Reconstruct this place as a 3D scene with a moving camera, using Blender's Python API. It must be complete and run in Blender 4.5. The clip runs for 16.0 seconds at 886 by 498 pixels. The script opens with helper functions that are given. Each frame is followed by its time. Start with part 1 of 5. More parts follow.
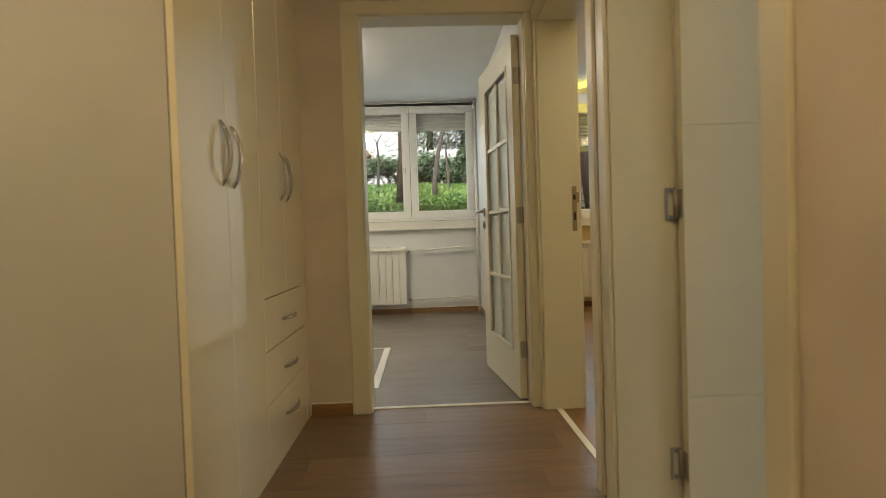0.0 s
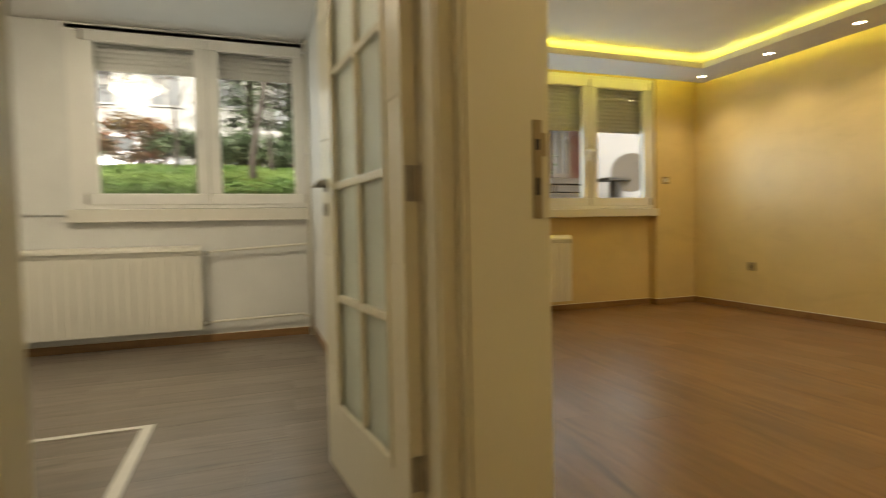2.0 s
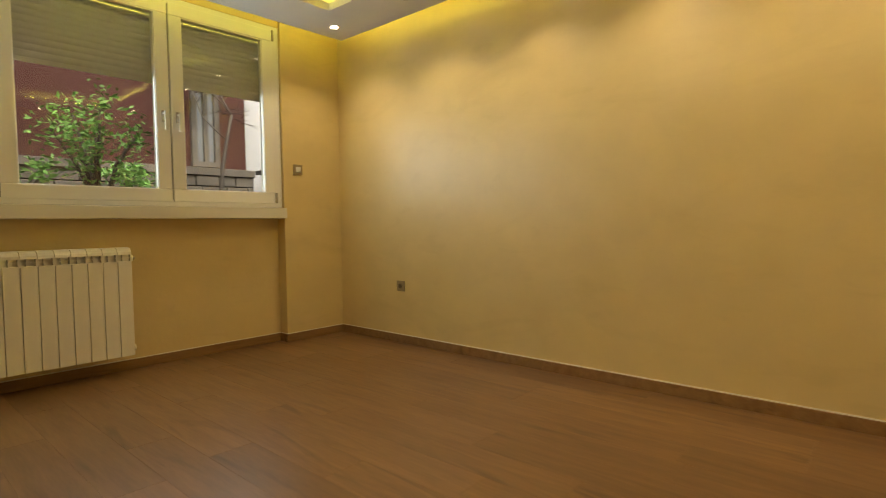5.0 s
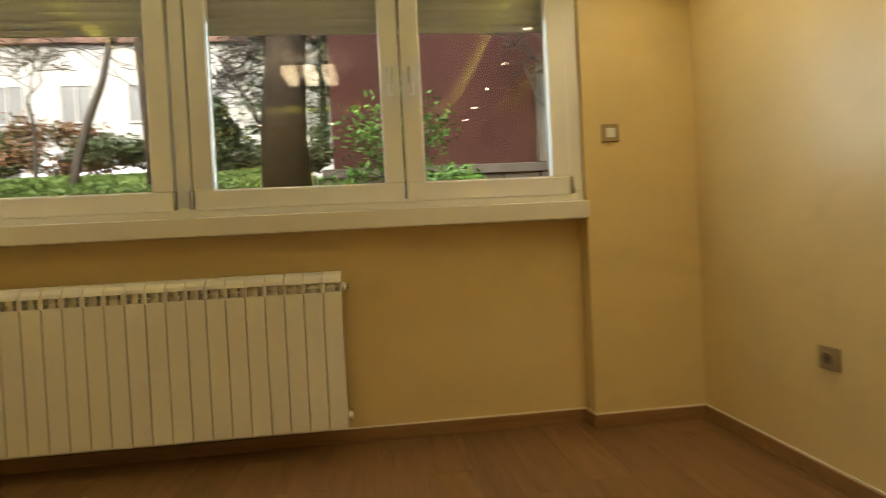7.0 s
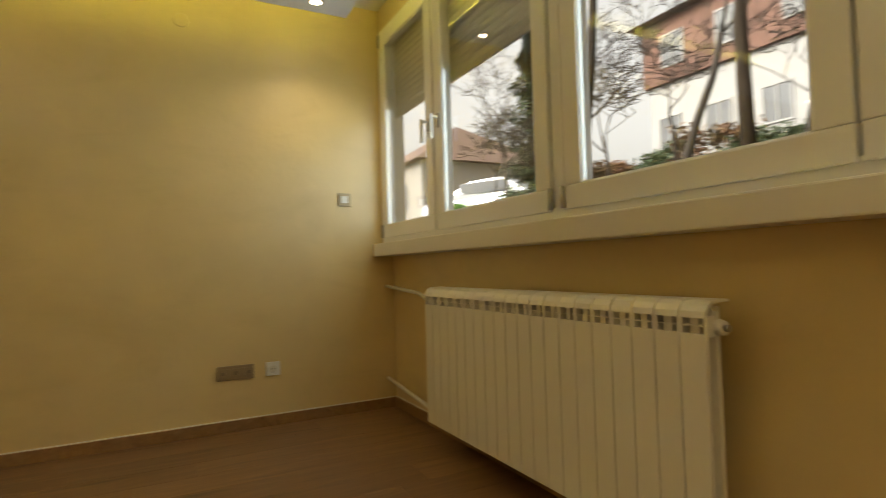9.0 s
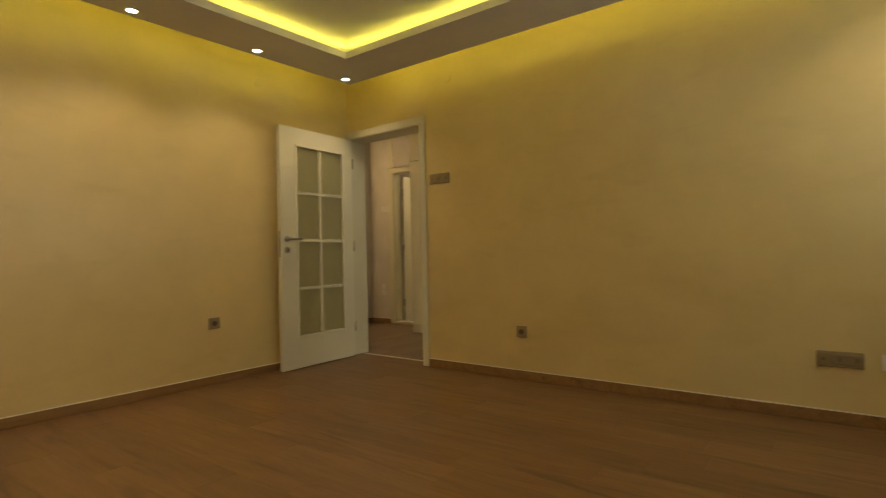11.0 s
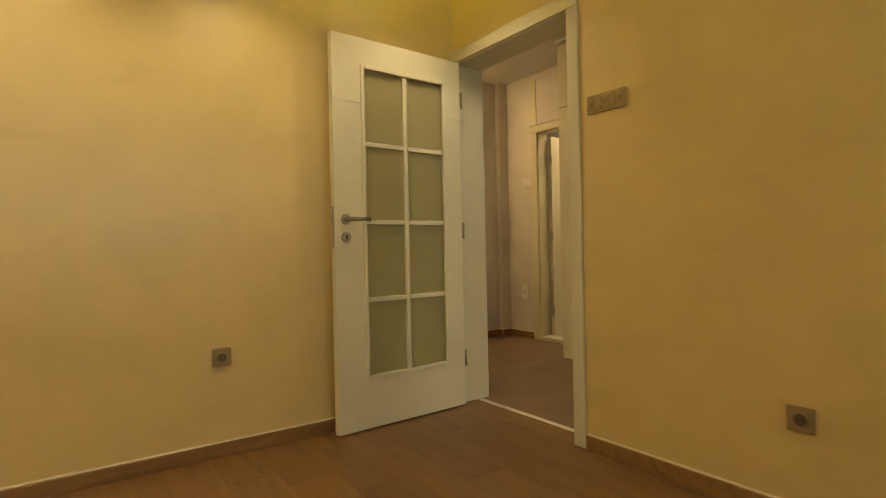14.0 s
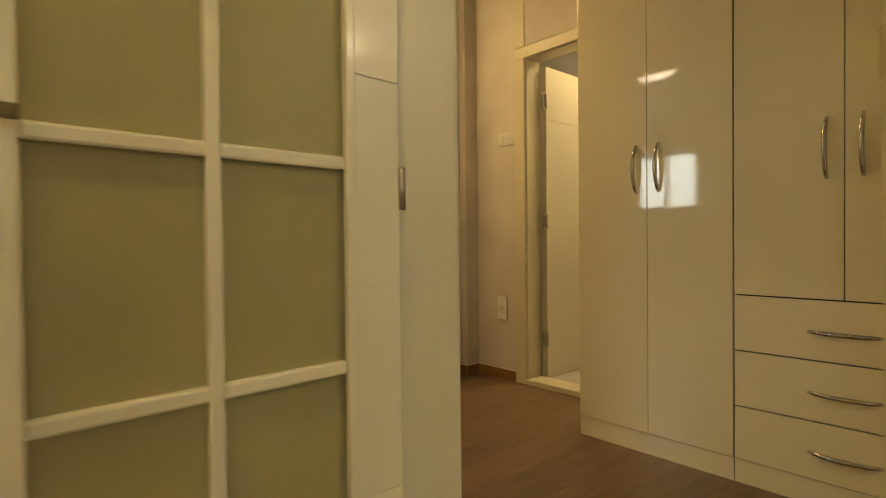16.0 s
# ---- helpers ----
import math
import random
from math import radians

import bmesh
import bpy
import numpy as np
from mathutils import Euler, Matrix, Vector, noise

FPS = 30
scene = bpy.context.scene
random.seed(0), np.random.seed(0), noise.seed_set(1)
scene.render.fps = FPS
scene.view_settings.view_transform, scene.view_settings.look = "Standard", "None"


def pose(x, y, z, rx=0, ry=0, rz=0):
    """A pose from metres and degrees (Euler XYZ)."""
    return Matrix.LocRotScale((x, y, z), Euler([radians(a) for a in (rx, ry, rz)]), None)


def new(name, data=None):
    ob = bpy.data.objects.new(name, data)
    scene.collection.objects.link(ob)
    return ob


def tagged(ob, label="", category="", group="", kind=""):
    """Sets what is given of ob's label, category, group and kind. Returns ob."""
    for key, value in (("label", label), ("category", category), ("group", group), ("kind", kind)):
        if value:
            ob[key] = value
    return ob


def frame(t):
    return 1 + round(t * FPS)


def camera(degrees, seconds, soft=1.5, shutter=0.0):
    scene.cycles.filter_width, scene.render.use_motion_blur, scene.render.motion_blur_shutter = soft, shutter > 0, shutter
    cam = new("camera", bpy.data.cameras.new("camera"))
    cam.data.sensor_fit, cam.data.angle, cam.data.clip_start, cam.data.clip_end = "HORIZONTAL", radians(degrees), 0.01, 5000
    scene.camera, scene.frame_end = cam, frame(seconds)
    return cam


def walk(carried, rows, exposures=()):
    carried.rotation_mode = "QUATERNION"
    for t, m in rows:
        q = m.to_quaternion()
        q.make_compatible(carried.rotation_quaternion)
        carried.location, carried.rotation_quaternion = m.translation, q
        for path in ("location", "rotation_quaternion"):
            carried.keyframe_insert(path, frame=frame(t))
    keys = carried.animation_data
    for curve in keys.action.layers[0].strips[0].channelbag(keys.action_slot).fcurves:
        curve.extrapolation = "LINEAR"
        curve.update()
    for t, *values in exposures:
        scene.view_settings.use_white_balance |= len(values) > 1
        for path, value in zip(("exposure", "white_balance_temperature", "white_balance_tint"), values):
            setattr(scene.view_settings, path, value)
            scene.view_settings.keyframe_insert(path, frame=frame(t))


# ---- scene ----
cam = camera(78.71, 16.0, soft=0.7, shutter=0.4)
PATH = [
    (0.0, -0.133, 0.078, 0.923, 88.56, 1.85, -1.96),
    (0.5, -0.107, 0.508, 0.924, 88.28, 1.78, -1.68),
    (1.0, -0.083, 0.929, 0.929, 88.34, 1.80, -1.09),
    (1.5, -0.086, 1.350, 0.929, 87.99, 1.71, -3.76),
    (2.0, 0.004, 1.724, 0.909, 87.69, 1.20, -19.80),
    (2.5, 0.155, 1.950, 0.918, 87.27, 0.49, -39.85),
    (3.0, 0.370, 2.143, 0.928, 87.56, -0.22, -55.97),
    (3.2, 0.456, 2.165, 0.924, 87.75, -0.32, -60.38),
    (5.3, 2.155, 2.875, 0.923, 87.47, 1.27, -42.89),
    (5.5, 2.320, 2.948, 0.921, 87.60, 1.57, -38.78),
    (6.0, 2.740, 3.312, 0.921, 87.50, 1.92, -28.79),
    (6.5, 3.119, 3.718, 0.920, 87.86, 2.35, -19.41),
    (7.0, 3.301, 4.122, 0.921, 88.96, 2.96, -6.28),
    (7.5, 3.633, 4.458, 0.922, 89.18, 2.77, 11.78),
    (8.0, 3.835, 4.831, 0.930, 90.47, 2.52, 33.15),
    (8.5, 3.930, 5.018, 0.912, 91.34, 2.43, 47.71),
    (9.0, 4.000, 5.286, 0.909, 91.83, 1.65, 62.45),
    (9.5, 3.995, 5.605, 0.927, 91.79, 0.86, 84.01),
    (10.0, 4.072, 5.732, 0.919, 91.63, 1.24, 103.02),
    (10.2, 4.149, 5.716, 0.921, 91.42, 1.15, 109.00),
    (12.3, 3.845, 5.861, 0.922, 90.37, 1.26, 142.29),
    (12.5, 3.734, 5.771, 0.931, 90.42, 1.02, 142.67),
    (13.0, 3.350, 5.416, 0.928, 90.05, 1.08, 143.08),
    (13.5, 2.960, 4.997, 0.918, 89.53, 1.17, 144.33),
    (14.0, 2.607, 4.541, 0.922, 89.89, 1.20, 144.54),
    (14.5, 2.253, 4.126, 0.929, 89.59, 1.09, 144.96),
    (15.0, 1.946, 3.693, 0.915, 89.40, 1.00, 144.90),
    (15.5, 1.658, 3.300, 0.908, 89.21, 0.67, 143.07),
    (16.0, 1.370, 2.964, 0.910, 89.07, 0.63, 138.85),
]
walk(cam, [(t, pose(*p)) for t, *p in PATH], [(0.0, 1.48, 7500, 10), (1.0, 1.42, 8700, 10), (3.0, 1.32, 8900, 10), (6.0, 1.34, 8700, 10), (8.5, 1.1, 8500, 10),
                                              (10.0, 0.78, 8800, 10), (10.3, 0.78, 8900, 10), (12.5, 1.15, 10200, 10), (14.5, 1.33, 10400, 10), (15.5, 1.33, 10900, 10), (16.0, 1.44, 10900, 10)])

# ---- world and lights ----
world = bpy.data.worlds.new("world")
scene.world = world
world.use_nodes = True
wn = world.node_tree
sky = wn.nodes.new("ShaderNodeTexSky")
sky.sky_type = "NISHITA"
sky.sun_disc = False
sky.sun_elevation, sky.sun_rotation = radians(38), radians(200)
sky.dust_density, sky.air_density, sky.ozone_density = 8.0, 1.0, 0.3
pale = wn.nodes.new("ShaderNodeHueSaturation")
pale.inputs["Saturation"].default_value = 0.15
pale.inputs["Value"].default_value = 1.7
wn.links.new(sky.outputs[0], pale.inputs["Color"])
cool = wn.nodes.new("ShaderNodeMix")
cool.data_type, cool.blend_type = "RGBA", "MULTIPLY"
cool.inputs["Factor"].default_value = 1.0
cool.inputs["B"].default_value = (0.88, 0.97, 1.08, 1)
wn.links.new(pale.outputs[0], cool.inputs["A"])
wn.links.new(cool.outputs["Result"], wn.nodes["Background"].inputs[0])
wn.nodes["Background"].inputs[1].default_value = 0.13

sun = new("sun", bpy.data.lights.new("sun", "SUN"))
sun.data.energy, sun.data.angle, sun.data.color = 0.5, radians(30), (1.0, 0.97, 0.93)
sun.matrix_world = pose(0, 0, 20, 52, 0, 160)


def window_light(name, m, w, h, power):
    """Sky light that enters through a window opening; the lamp shines along its own -z."""
    o = new(name, bpy.data.lights.new(name, "AREA"))
    o.data.shape, o.data.size, o.data.size_y = "RECTANGLE", w, h
    o.data.energy, o.data.color = power, (0.55, 0.77, 1.0)
    o.matrix_world = m


for x0, x1 in ((0.79, 1.372), (1.57, 2.325), (2.58, 3.325), (3.505, 4.102)):
    window_light("window_light_living", pose((x0 + x1) / 2, 6.597, 1.56, -90), x1 - x0, 0.72, 3.3 * (x1 - x0))
for x0, x1 in ((-1.035, -0.357), (-0.173, 0.38)):
    window_light("window_light_bedroom", pose((x0 + x1) / 2, 6.564, 1.68, -90), x1 - x0, 0.98, 1.6 * (x1 - x0))
window_light("window_light_kitchen", pose(4.92, -0.86, 1.735, 0, 90, 0), 0.85, 0.96, 9.0)

LED = (0.95, 0.93, 0.20)
SPOT_COLOR = (1.0, 0.89, 0.72)
LED_POWER = 7.2
SPOT_POWER = 5.8
BULB_POWER = 3.0

# ---- materials ----
MATS = {}


def mat(name, color, rough=0.5, metal=0.0, var=0.0, scale=6.0, bump=0.0, bump_scale=60.0, spec=0.5, coat=0.0,
        second=None, big=0.7, emit=0.0, trans=0.0, ior=1.45, stretch=(1, 1, 1), rvar=0.0, per_object=0.0):
    """Procedural surface: base colour mixed with a second one at two scales, roughness variation and fine relief."""
    m = bpy.data.materials.new(name)
    m.use_nodes = True
    n, l = m.node_tree.nodes, m.node_tree.links
    b = n["Principled BSDF"]
    b.inputs["Base Color"].default_value = (*color, 1)
    b.inputs["Roughness"].default_value = rough
    b.inputs["Metallic"].default_value = metal
    b.inputs["Specular IOR Level"].default_value = spec
    b.inputs["Coat Weight"].default_value = coat
    b.inputs["Coat Roughness"].default_value = 0.04
    b.inputs["Transmission Weight"].default_value = trans
    b.inputs["IOR"].default_value = ior
    if emit:
        b.inputs["Emission Color"].default_value = (*color, 1)
        b.inputs["Emission Strength"].default_value = emit
    tc = n.new("ShaderNodeTexCoord")
    mp = n.new("ShaderNodeMapping")
    mp.inputs["Scale"].default_value = stretch
    l.new(tc.outputs["Object"], mp.inputs[0])
    if var or second:
        n1 = n.new("ShaderNodeTexNoise")
        n1.inputs["Scale"].default_value, n1.inputs["Detail"].default_value = scale, 6
        n2 = n.new("ShaderNodeTexNoise")
        n2.inputs["Scale"].default_value, n2.inputs["Detail"].default_value = big, 3
        for q in (n1, n2):
            l.new(mp.outputs[0], q.inputs["Vector"])
        add = n.new("ShaderNodeMath")
        add.operation = "ADD"
        l.new(n1.outputs[0], add.inputs[0]), l.new(n2.outputs[0], add.inputs[1])
        ramp = n.new("ShaderNodeMapRange")
        ramp.inputs["From Min"].default_value, ramp.inputs["From Max"].default_value = 0.75, 1.25
        l.new(add.outputs[0], ramp.inputs[0])
        mix = n.new("ShaderNodeMix")
        mix.data_type = "RGBA"
        mix.inputs["A"].default_value = (*color, 1)
        mix.inputs["B"].default_value = (*(second or [c * (1 - var) for c in color]), 1)
        l.new(ramp.outputs[0], mix.inputs["Factor"])
        out = mix.outputs["Result"]
        if per_object:
            oi = n.new("ShaderNodeObjectInfo")
            hv = n.new("ShaderNodeHueSaturation")
            mr = n.new("ShaderNodeMapRange")
            mr.inputs["To Min"].default_value, mr.inputs["To Max"].default_value = 1 - per_object, 1 + per_object
            l.new(oi.outputs["Random"], mr.inputs[0])
            l.new(mr.outputs[0], hv.inputs["Value"])
            l.new(out, hv.inputs["Color"])
            out = hv.outputs[0]
        l.new(out, b.inputs["Base Color"])
        if rvar:
            rr = n.new("ShaderNodeMapRange")
            rr.inputs["To Min"].default_value, rr.inputs["To Max"].default_value = rough - rvar, rough + rvar
            l.new(n1.outputs[0], rr.inputs[0])
            l.new(rr.outputs[0], b.inputs["Roughness"])
    if bump:
        nb = n.new("ShaderNodeTexNoise")
        nb.inputs["Scale"].default_value, nb.inputs["Detail"].default_value = bump_scale, 4
        l.new(mp.outputs[0], nb.inputs["Vector"])
        bp = n.new("ShaderNodeBump")
        bp.inputs["Strength"].default_value, bp.inputs["Distance"].default_value = bump, 0.004
        l.new(nb.outputs[0], bp.inputs["Height"])
        l.new(bp.outputs[0], b.inputs["Normal"])
    MATS[name] = m
    return m


def wood(name, dark, light, rough, along="X", per_object=0.12):
    """Laminate board: long grain streaks, darker cathedral figure and knots."""
    m = mat(name, dark, rough)
    n, l = m.node_tree.nodes, m.node_tree.links
    b = n["Principled BSDF"]
    tc = [q for q in n if q.type == "TEX_COORD"][0]
    mp = [q for q in n if q.type == "MAPPING"][0]
    mp.inputs["Scale"].default_value = (1.0, 9, 9) if along == "X" else (9, 1.0, 9)
    oi = n.new("ShaderNodeObjectInfo")
    sc = n.new("ShaderNodeVectorMath")
    sc.operation = "SCALE"
    comb = n.new("ShaderNodeCombineXYZ")
    for k in range(3):
        l.new(oi.outputs["Random"], comb.inputs[k])
    l.new(comb.outputs[0], sc.inputs[0])
    sc.inputs["Scale"].default_value = 37.0
    l.new(sc.outputs[0], mp.inputs["Location"])
    grain = n.new("ShaderNodeTexNoise")
    grain.inputs["Scale"].default_value, grain.inputs["Detail"].default_value = 2.2, 8
    grain.inputs["Distortion"].default_value = 0.7
    l.new(mp.outputs[0], grain.inputs["Vector"])
    fine = n.new("ShaderNodeTexNoise")
    fine.inputs["Scale"].default_value, fine.inputs["Detail"].default_value = 11.0, 6
    l.new(mp.outputs[0], fine.inputs["Vector"])
    blot = n.new("ShaderNodeTexNoise")
    blot.inputs["Scale"].default_value, blot.inputs["Detail"].default_value = 1.4, 3
    l.new(tc.outputs["Object"], blot.inputs["Vector"])
    mixf = n.new("ShaderNodeMath")
    mixf.operation = "MULTIPLY_ADD"
    mixf.inputs[1].default_value = 0.45
    l.new(fine.outputs[0], mixf.inputs[0])
    l.new(grain.outputs[0], mixf.inputs[2])
    mr = n.new("ShaderNodeMapRange")
    mr.inputs["From Min"].default_value, mr.inputs["From Max"].default_value = 0.4, 1.05
    l.new(mixf.outputs[0], mr.inputs[0])
    mix = n.new("ShaderNodeMix")
    mix.data_type = "RGBA"
    mix.inputs["A"].default_value, mix.inputs["B"].default_value = (*dark, 1), (*light, 1)
    l.new(mr.outputs[0], mix.inputs["Factor"])
    knot = n.new("ShaderNodeTexNoise")
    knot.inputs["Scale"].default_value, knot.inputs["Detail"].default_value = 0.9, 5
    knot.inputs["Distortion"].default_value = 1.2
    l.new(mp.outputs[0], knot.inputs["Vector"])
    kr = n.new("ShaderNodeMapRange")
    kr.inputs["From Min"].default_value, kr.inputs["From Max"].default_value = 0.60, 0.72
    kr.inputs["To Max"].default_value = 0.62
    l.new(knot.outputs[0], kr.inputs[0])
    dk = n.new("ShaderNodeMix")
    dk.data_type = "RGBA"
    dk.inputs["B"].default_value = (*[c * 0.5 for c in dark], 1)
    l.new(kr.outputs[0], dk.inputs["Factor"])
    l.new(mix.outputs["Result"], dk.inputs["A"])
    mix = dk
    hv = n.new("ShaderNodeHueSaturation")
    vr = n.new("ShaderNodeMapRange")
    vr.inputs["To Min"].default_value, vr.inputs["To Max"].default_value = 1 - per_object, 1 + per_object
    l.new(oi.outputs["Random"], vr.inputs[0])
    l.new(vr.outputs[0], hv.inputs["Value"])
    l.new(mix.outputs["Result"], hv.inputs["Color"])
    l.new(hv.outputs[0], b.inputs["Base Color"])
    rr = n.new("ShaderNodeMapRange")
    rr.inputs["To Min"].default_value, rr.inputs["To Max"].default_value = rough - 0.1, rough + 0.16
    l.new(blot.outputs[0], rr.inputs[0])
    l.new(rr.outputs[0], b.inputs["Roughness"])
    bp = n.new("ShaderNodeBump")
    bp.inputs["Strength"].default_value, bp.inputs["Distance"].default_value = 0.12, 0.002
    l.new(fine.outputs[0], bp.inputs["Height"])
    l.new(bp.outputs[0], b.inputs["Normal"])
    return m


M_WALL_B = mat("pearl_plaster", (0.70, 0.535, 0.255), 0.42, spec=0.6, var=0.10, scale=4.0, big=0.9, bump=0.3, bump_scale=30, rvar=0.14, coat=1.0)


def trowel_marks(m):
    """Cloudy trowel smears over the pearl plaster: darker patches drawn out along a slant, and broad pale clouds."""
    n, l = m.node_tree.nodes, m.node_tree.links
    b = n["Principled BSDF"]
    b.inputs["Coat Roughness"].default_value = 0.33
    base = b.inputs["Base Color"].links[0].from_socket
    tc = [q for q in n if q.type == "TEX_COORD"][0]
    mp = n.new("ShaderNodeMapping")
    mp.inputs["Rotation"].default_value = (0.5, 0.5, 0.4)
    mp.inputs["Scale"].default_value = (1.0, 1.0, 2.6)
    l.new(tc.outputs["Object"], mp.inputs[0])
    out = base
    for sc, det, dist, lo, hi, amount, dark in ((1.1, 5, 1.2, 0.54, 0.78, 0.26, True), (3.2, 6, 0.8, 0.60, 0.76, 0.15, True), (0.6, 3, 0.8, 0.5, 0.75, 0.25, False)):
        t = n.new("ShaderNodeTexNoise")
        t.inputs["Scale"].default_value, t.inputs["Detail"].default_value, t.inputs["Distortion"].default_value = sc, det, dist
        l.new(mp.outputs[0], t.inputs["Vector"])
        r = n.new("ShaderNodeMapRange")
        r.inputs["From Min"].default_value, r.inputs["From Max"].default_value, r.inputs["To Max"].default_value = lo, hi, amount
        l.new(t.outputs[0], r.inputs[0])
        x = n.new("ShaderNodeMix")
        x.data_type = "RGBA"
        x.inputs["B"].default_value = (0.42, 0.29, 0.105, 1) if dark else (0.74, 0.60, 0.34, 1)
        l.new(r.outputs[0], x.inputs["Factor"])
        l.new(out, x.inputs["A"])
        out = x.outputs["Result"]
    l.new(out, b.inputs["Base Color"])


trowel_marks(M_WALL_B)
M_WALL_H = mat("hall_plaster", (0.64, 0.56, 0.47), 0.6, var=0.14, scale=4, big=1.0, bump=0.2, bump_scale=45)
# Hall plaster again, paler: the whiter light on the west side is in its colour.
M_WALL_H_LIT = mat("whiter_lit_hall_plaster", (0.68, 0.63, 0.58), 0.6, var=0.12, scale=4, big=1.0, bump=0.2, bump_scale=45)
M_WALL_W = mat("white_plaster", (0.74, 0.74, 0.71), 0.7, var=0.07, scale=5, bump=0.1, bump_scale=80)
M_CEIL = mat("ceiling_paint", (0.74, 0.72, 0.68), 0.75, var=0.06, scale=3, bump=0.08, bump_scale=90)
M_OUT = mat("outer_render", (0.55, 0.52, 0.46), 0.8, var=0.2, scale=3, bump=0.3)
M_DOOR = mat("white_lacquer", (0.70, 0.665, 0.53), 0.32, var=0.05, scale=2.0, coat=0.15, bump=0.03, bump_scale=30)
M_FRAME = mat("frame_lacquer", (0.66, 0.62, 0.48), 0.36, var=0.06, scale=3.0, bump=0.03, bump_scale=30)
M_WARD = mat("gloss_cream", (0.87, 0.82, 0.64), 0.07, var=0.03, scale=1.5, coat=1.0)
# Wardrobe cream greyed and darkened: the cool, dimmer light on its end is coloured in.
M_WARD_SIDE_SHADE = mat("cream_side_shade", (0.56, 0.555, 0.53), 0.3, var=0.04)
M_DARK = mat("shadow_gap", (0.05, 0.04, 0.035), 0.8, var=0.2)
M_PVC = mat("window_pvc", (0.82, 0.81, 0.77), 0.28, var=0.04, scale=3)
M_SILL = mat("sill_board", (0.76, 0.73, 0.65), 0.35, var=0.06, scale=3)
M_RAD = mat("radiator_enamel", (0.78, 0.75, 0.66), 0.3, var=0.04, scale=5)
M_CHROME = mat("chrome", (0.56, 0.555, 0.55), 0.06, metal=1.0, var=0.08, scale=20)
M_NICKEL = mat("brushed_nickel", (0.44, 0.41, 0.36), 0.32, metal=1.0, var=0.15, scale=30)
M_BRONZE = mat("bronze_plastic", (0.36, 0.28, 0.17), 0.35, metal=0.4, var=0.1, scale=10)
M_PLASTIC = mat("white_plastic", (0.78, 0.77, 0.74), 0.35, var=0.05, scale=8)
M_CHAMP = mat("champagne_panel", (0.30, 0.24, 0.15), 0.55, metal=0.1, second=(0.17, 0.13, 0.08), scale=90, bump=0.4, bump_scale=220)
M_BRONZE_DARK = mat("dark_bronze", (0.15, 0.11, 0.07), 0.4, metal=0.3, var=0.1, scale=10)
M_HOUSE_G = mat("grey_render", (0.22, 0.22, 0.225), 0.85, spec=0.15, var=0.12, scale=1.2, big=0.3)
M_AC = mat("aged_plastic", (0.46, 0.42, 0.34), 0.45, var=0.08, scale=6)
M_BOX = mat("box_paint", (0.10, 0.10, 0.098), 0.6, var=0.2, scale=5)
M_BLACK = mat("black_plastic", (0.02, 0.02, 0.02), 0.5, var=0.2)
M_GLASS = mat("clear_glass", (1, 1, 1), 0.0, trans=1.0, ior=1.45)
M_FROST = mat("frosted_glass", (0.60, 0.55, 0.31), 0.42, trans=0.5, ior=1.3, var=0.05, scale=3, bump=0.15, bump_scale=160)
M_FROST_CLEAR = mat("frosted_glass_pale", (0.84, 0.90, 0.82), 0.42, trans=0.7, ior=1.3, var=0.05, scale=3, bump=0.15, bump_scale=160)
M_SHUT = mat("shutter_slat", (0.55, 0.55, 0.52), 0.5, var=0.1, scale=4)
M_FLOOR_B = wood("oak_laminate", (0.135, 0.067, 0.029), (0.235, 0.124, 0.054), 0.33, "Y")
M_FLOOR_A = wood("grey_laminate", (0.125, 0.098, 0.074), (0.215, 0.172, 0.135), 0.3, "X")
M_FLOOR_H = wood("hall_laminate", (0.125, 0.075, 0.045), (0.215, 0.135, 0.082), 0.3, "X")
M_SKIRT = wood("skirting_laminate", (0.19, 0.098, 0.037), (0.32, 0.18, 0.078), 0.42, "X", 0.05)
M_SEAL = mat("acrylic_seal", (0.84, 0.80, 0.70), 0.6, var=0.15, scale=20)
M_TRIM = mat("pale_trim", (0.72, 0.70, 0.64), 0.4, var=0.1, scale=12)
M_LED = mat("led_strip", LED, 0.5, emit=LED_POWER)
M_BULB = mat("spot_glass", SPOT_COLOR, 0.4, emit=10.0)
M_SHADE = mat("opal_shade", (1.0, 0.88, 0.68), 0.4, emit=BULB_POWER)
M_SHADE_COOL = mat("opal_shade_cool", (1.0, 0.97, 0.9), 0.4, emit=4.0)
# Strong glow for the added bathroom lamp, to light the door and jamb.
M_SHADE_BATH_FILL = mat("opal_shade_bath_fill", (1.0, 0.87, 0.64), 0.4, emit=19.0)
# Warm glow for the added hall lamp, set to brighten the hall.
M_SHADE_HALL_FILL = mat("opal_shade_hall_fill", (1.0, 0.80, 0.49), 0.4, emit=13.5)
M_SHADE_BED = mat("opal_shade_bed", (1.0, 0.98, 0.92), 0.4, emit=16.0)
M_GRASS = mat("grass_blades", (0.06, 0.125, 0.028), 0.6, second=(0.13, 0.20, 0.05), scale=2, big=0.6)
M_SOIL = mat("soil", (0.06, 0.055, 0.035), 0.9, var=0.4, scale=5, bump=0.5, bump_scale=15)
M_LEAF = mat("leaves", (0.07, 0.22, 0.04), 0.5, second=(0.14, 0.34, 0.07), scale=2.5, big=1.0)
M_LEAF_DARK = mat("dark_leaves", (0.03, 0.06, 0.025), 0.55, second=(0.07, 0.10, 0.045), scale=2.5, big=1.0)
M_LEAF_RED = mat("rusty_leaves", (0.12, 0.09, 0.04), 0.6, second=(0.2, 0.07, 0.04), scale=2.5, big=1.5)
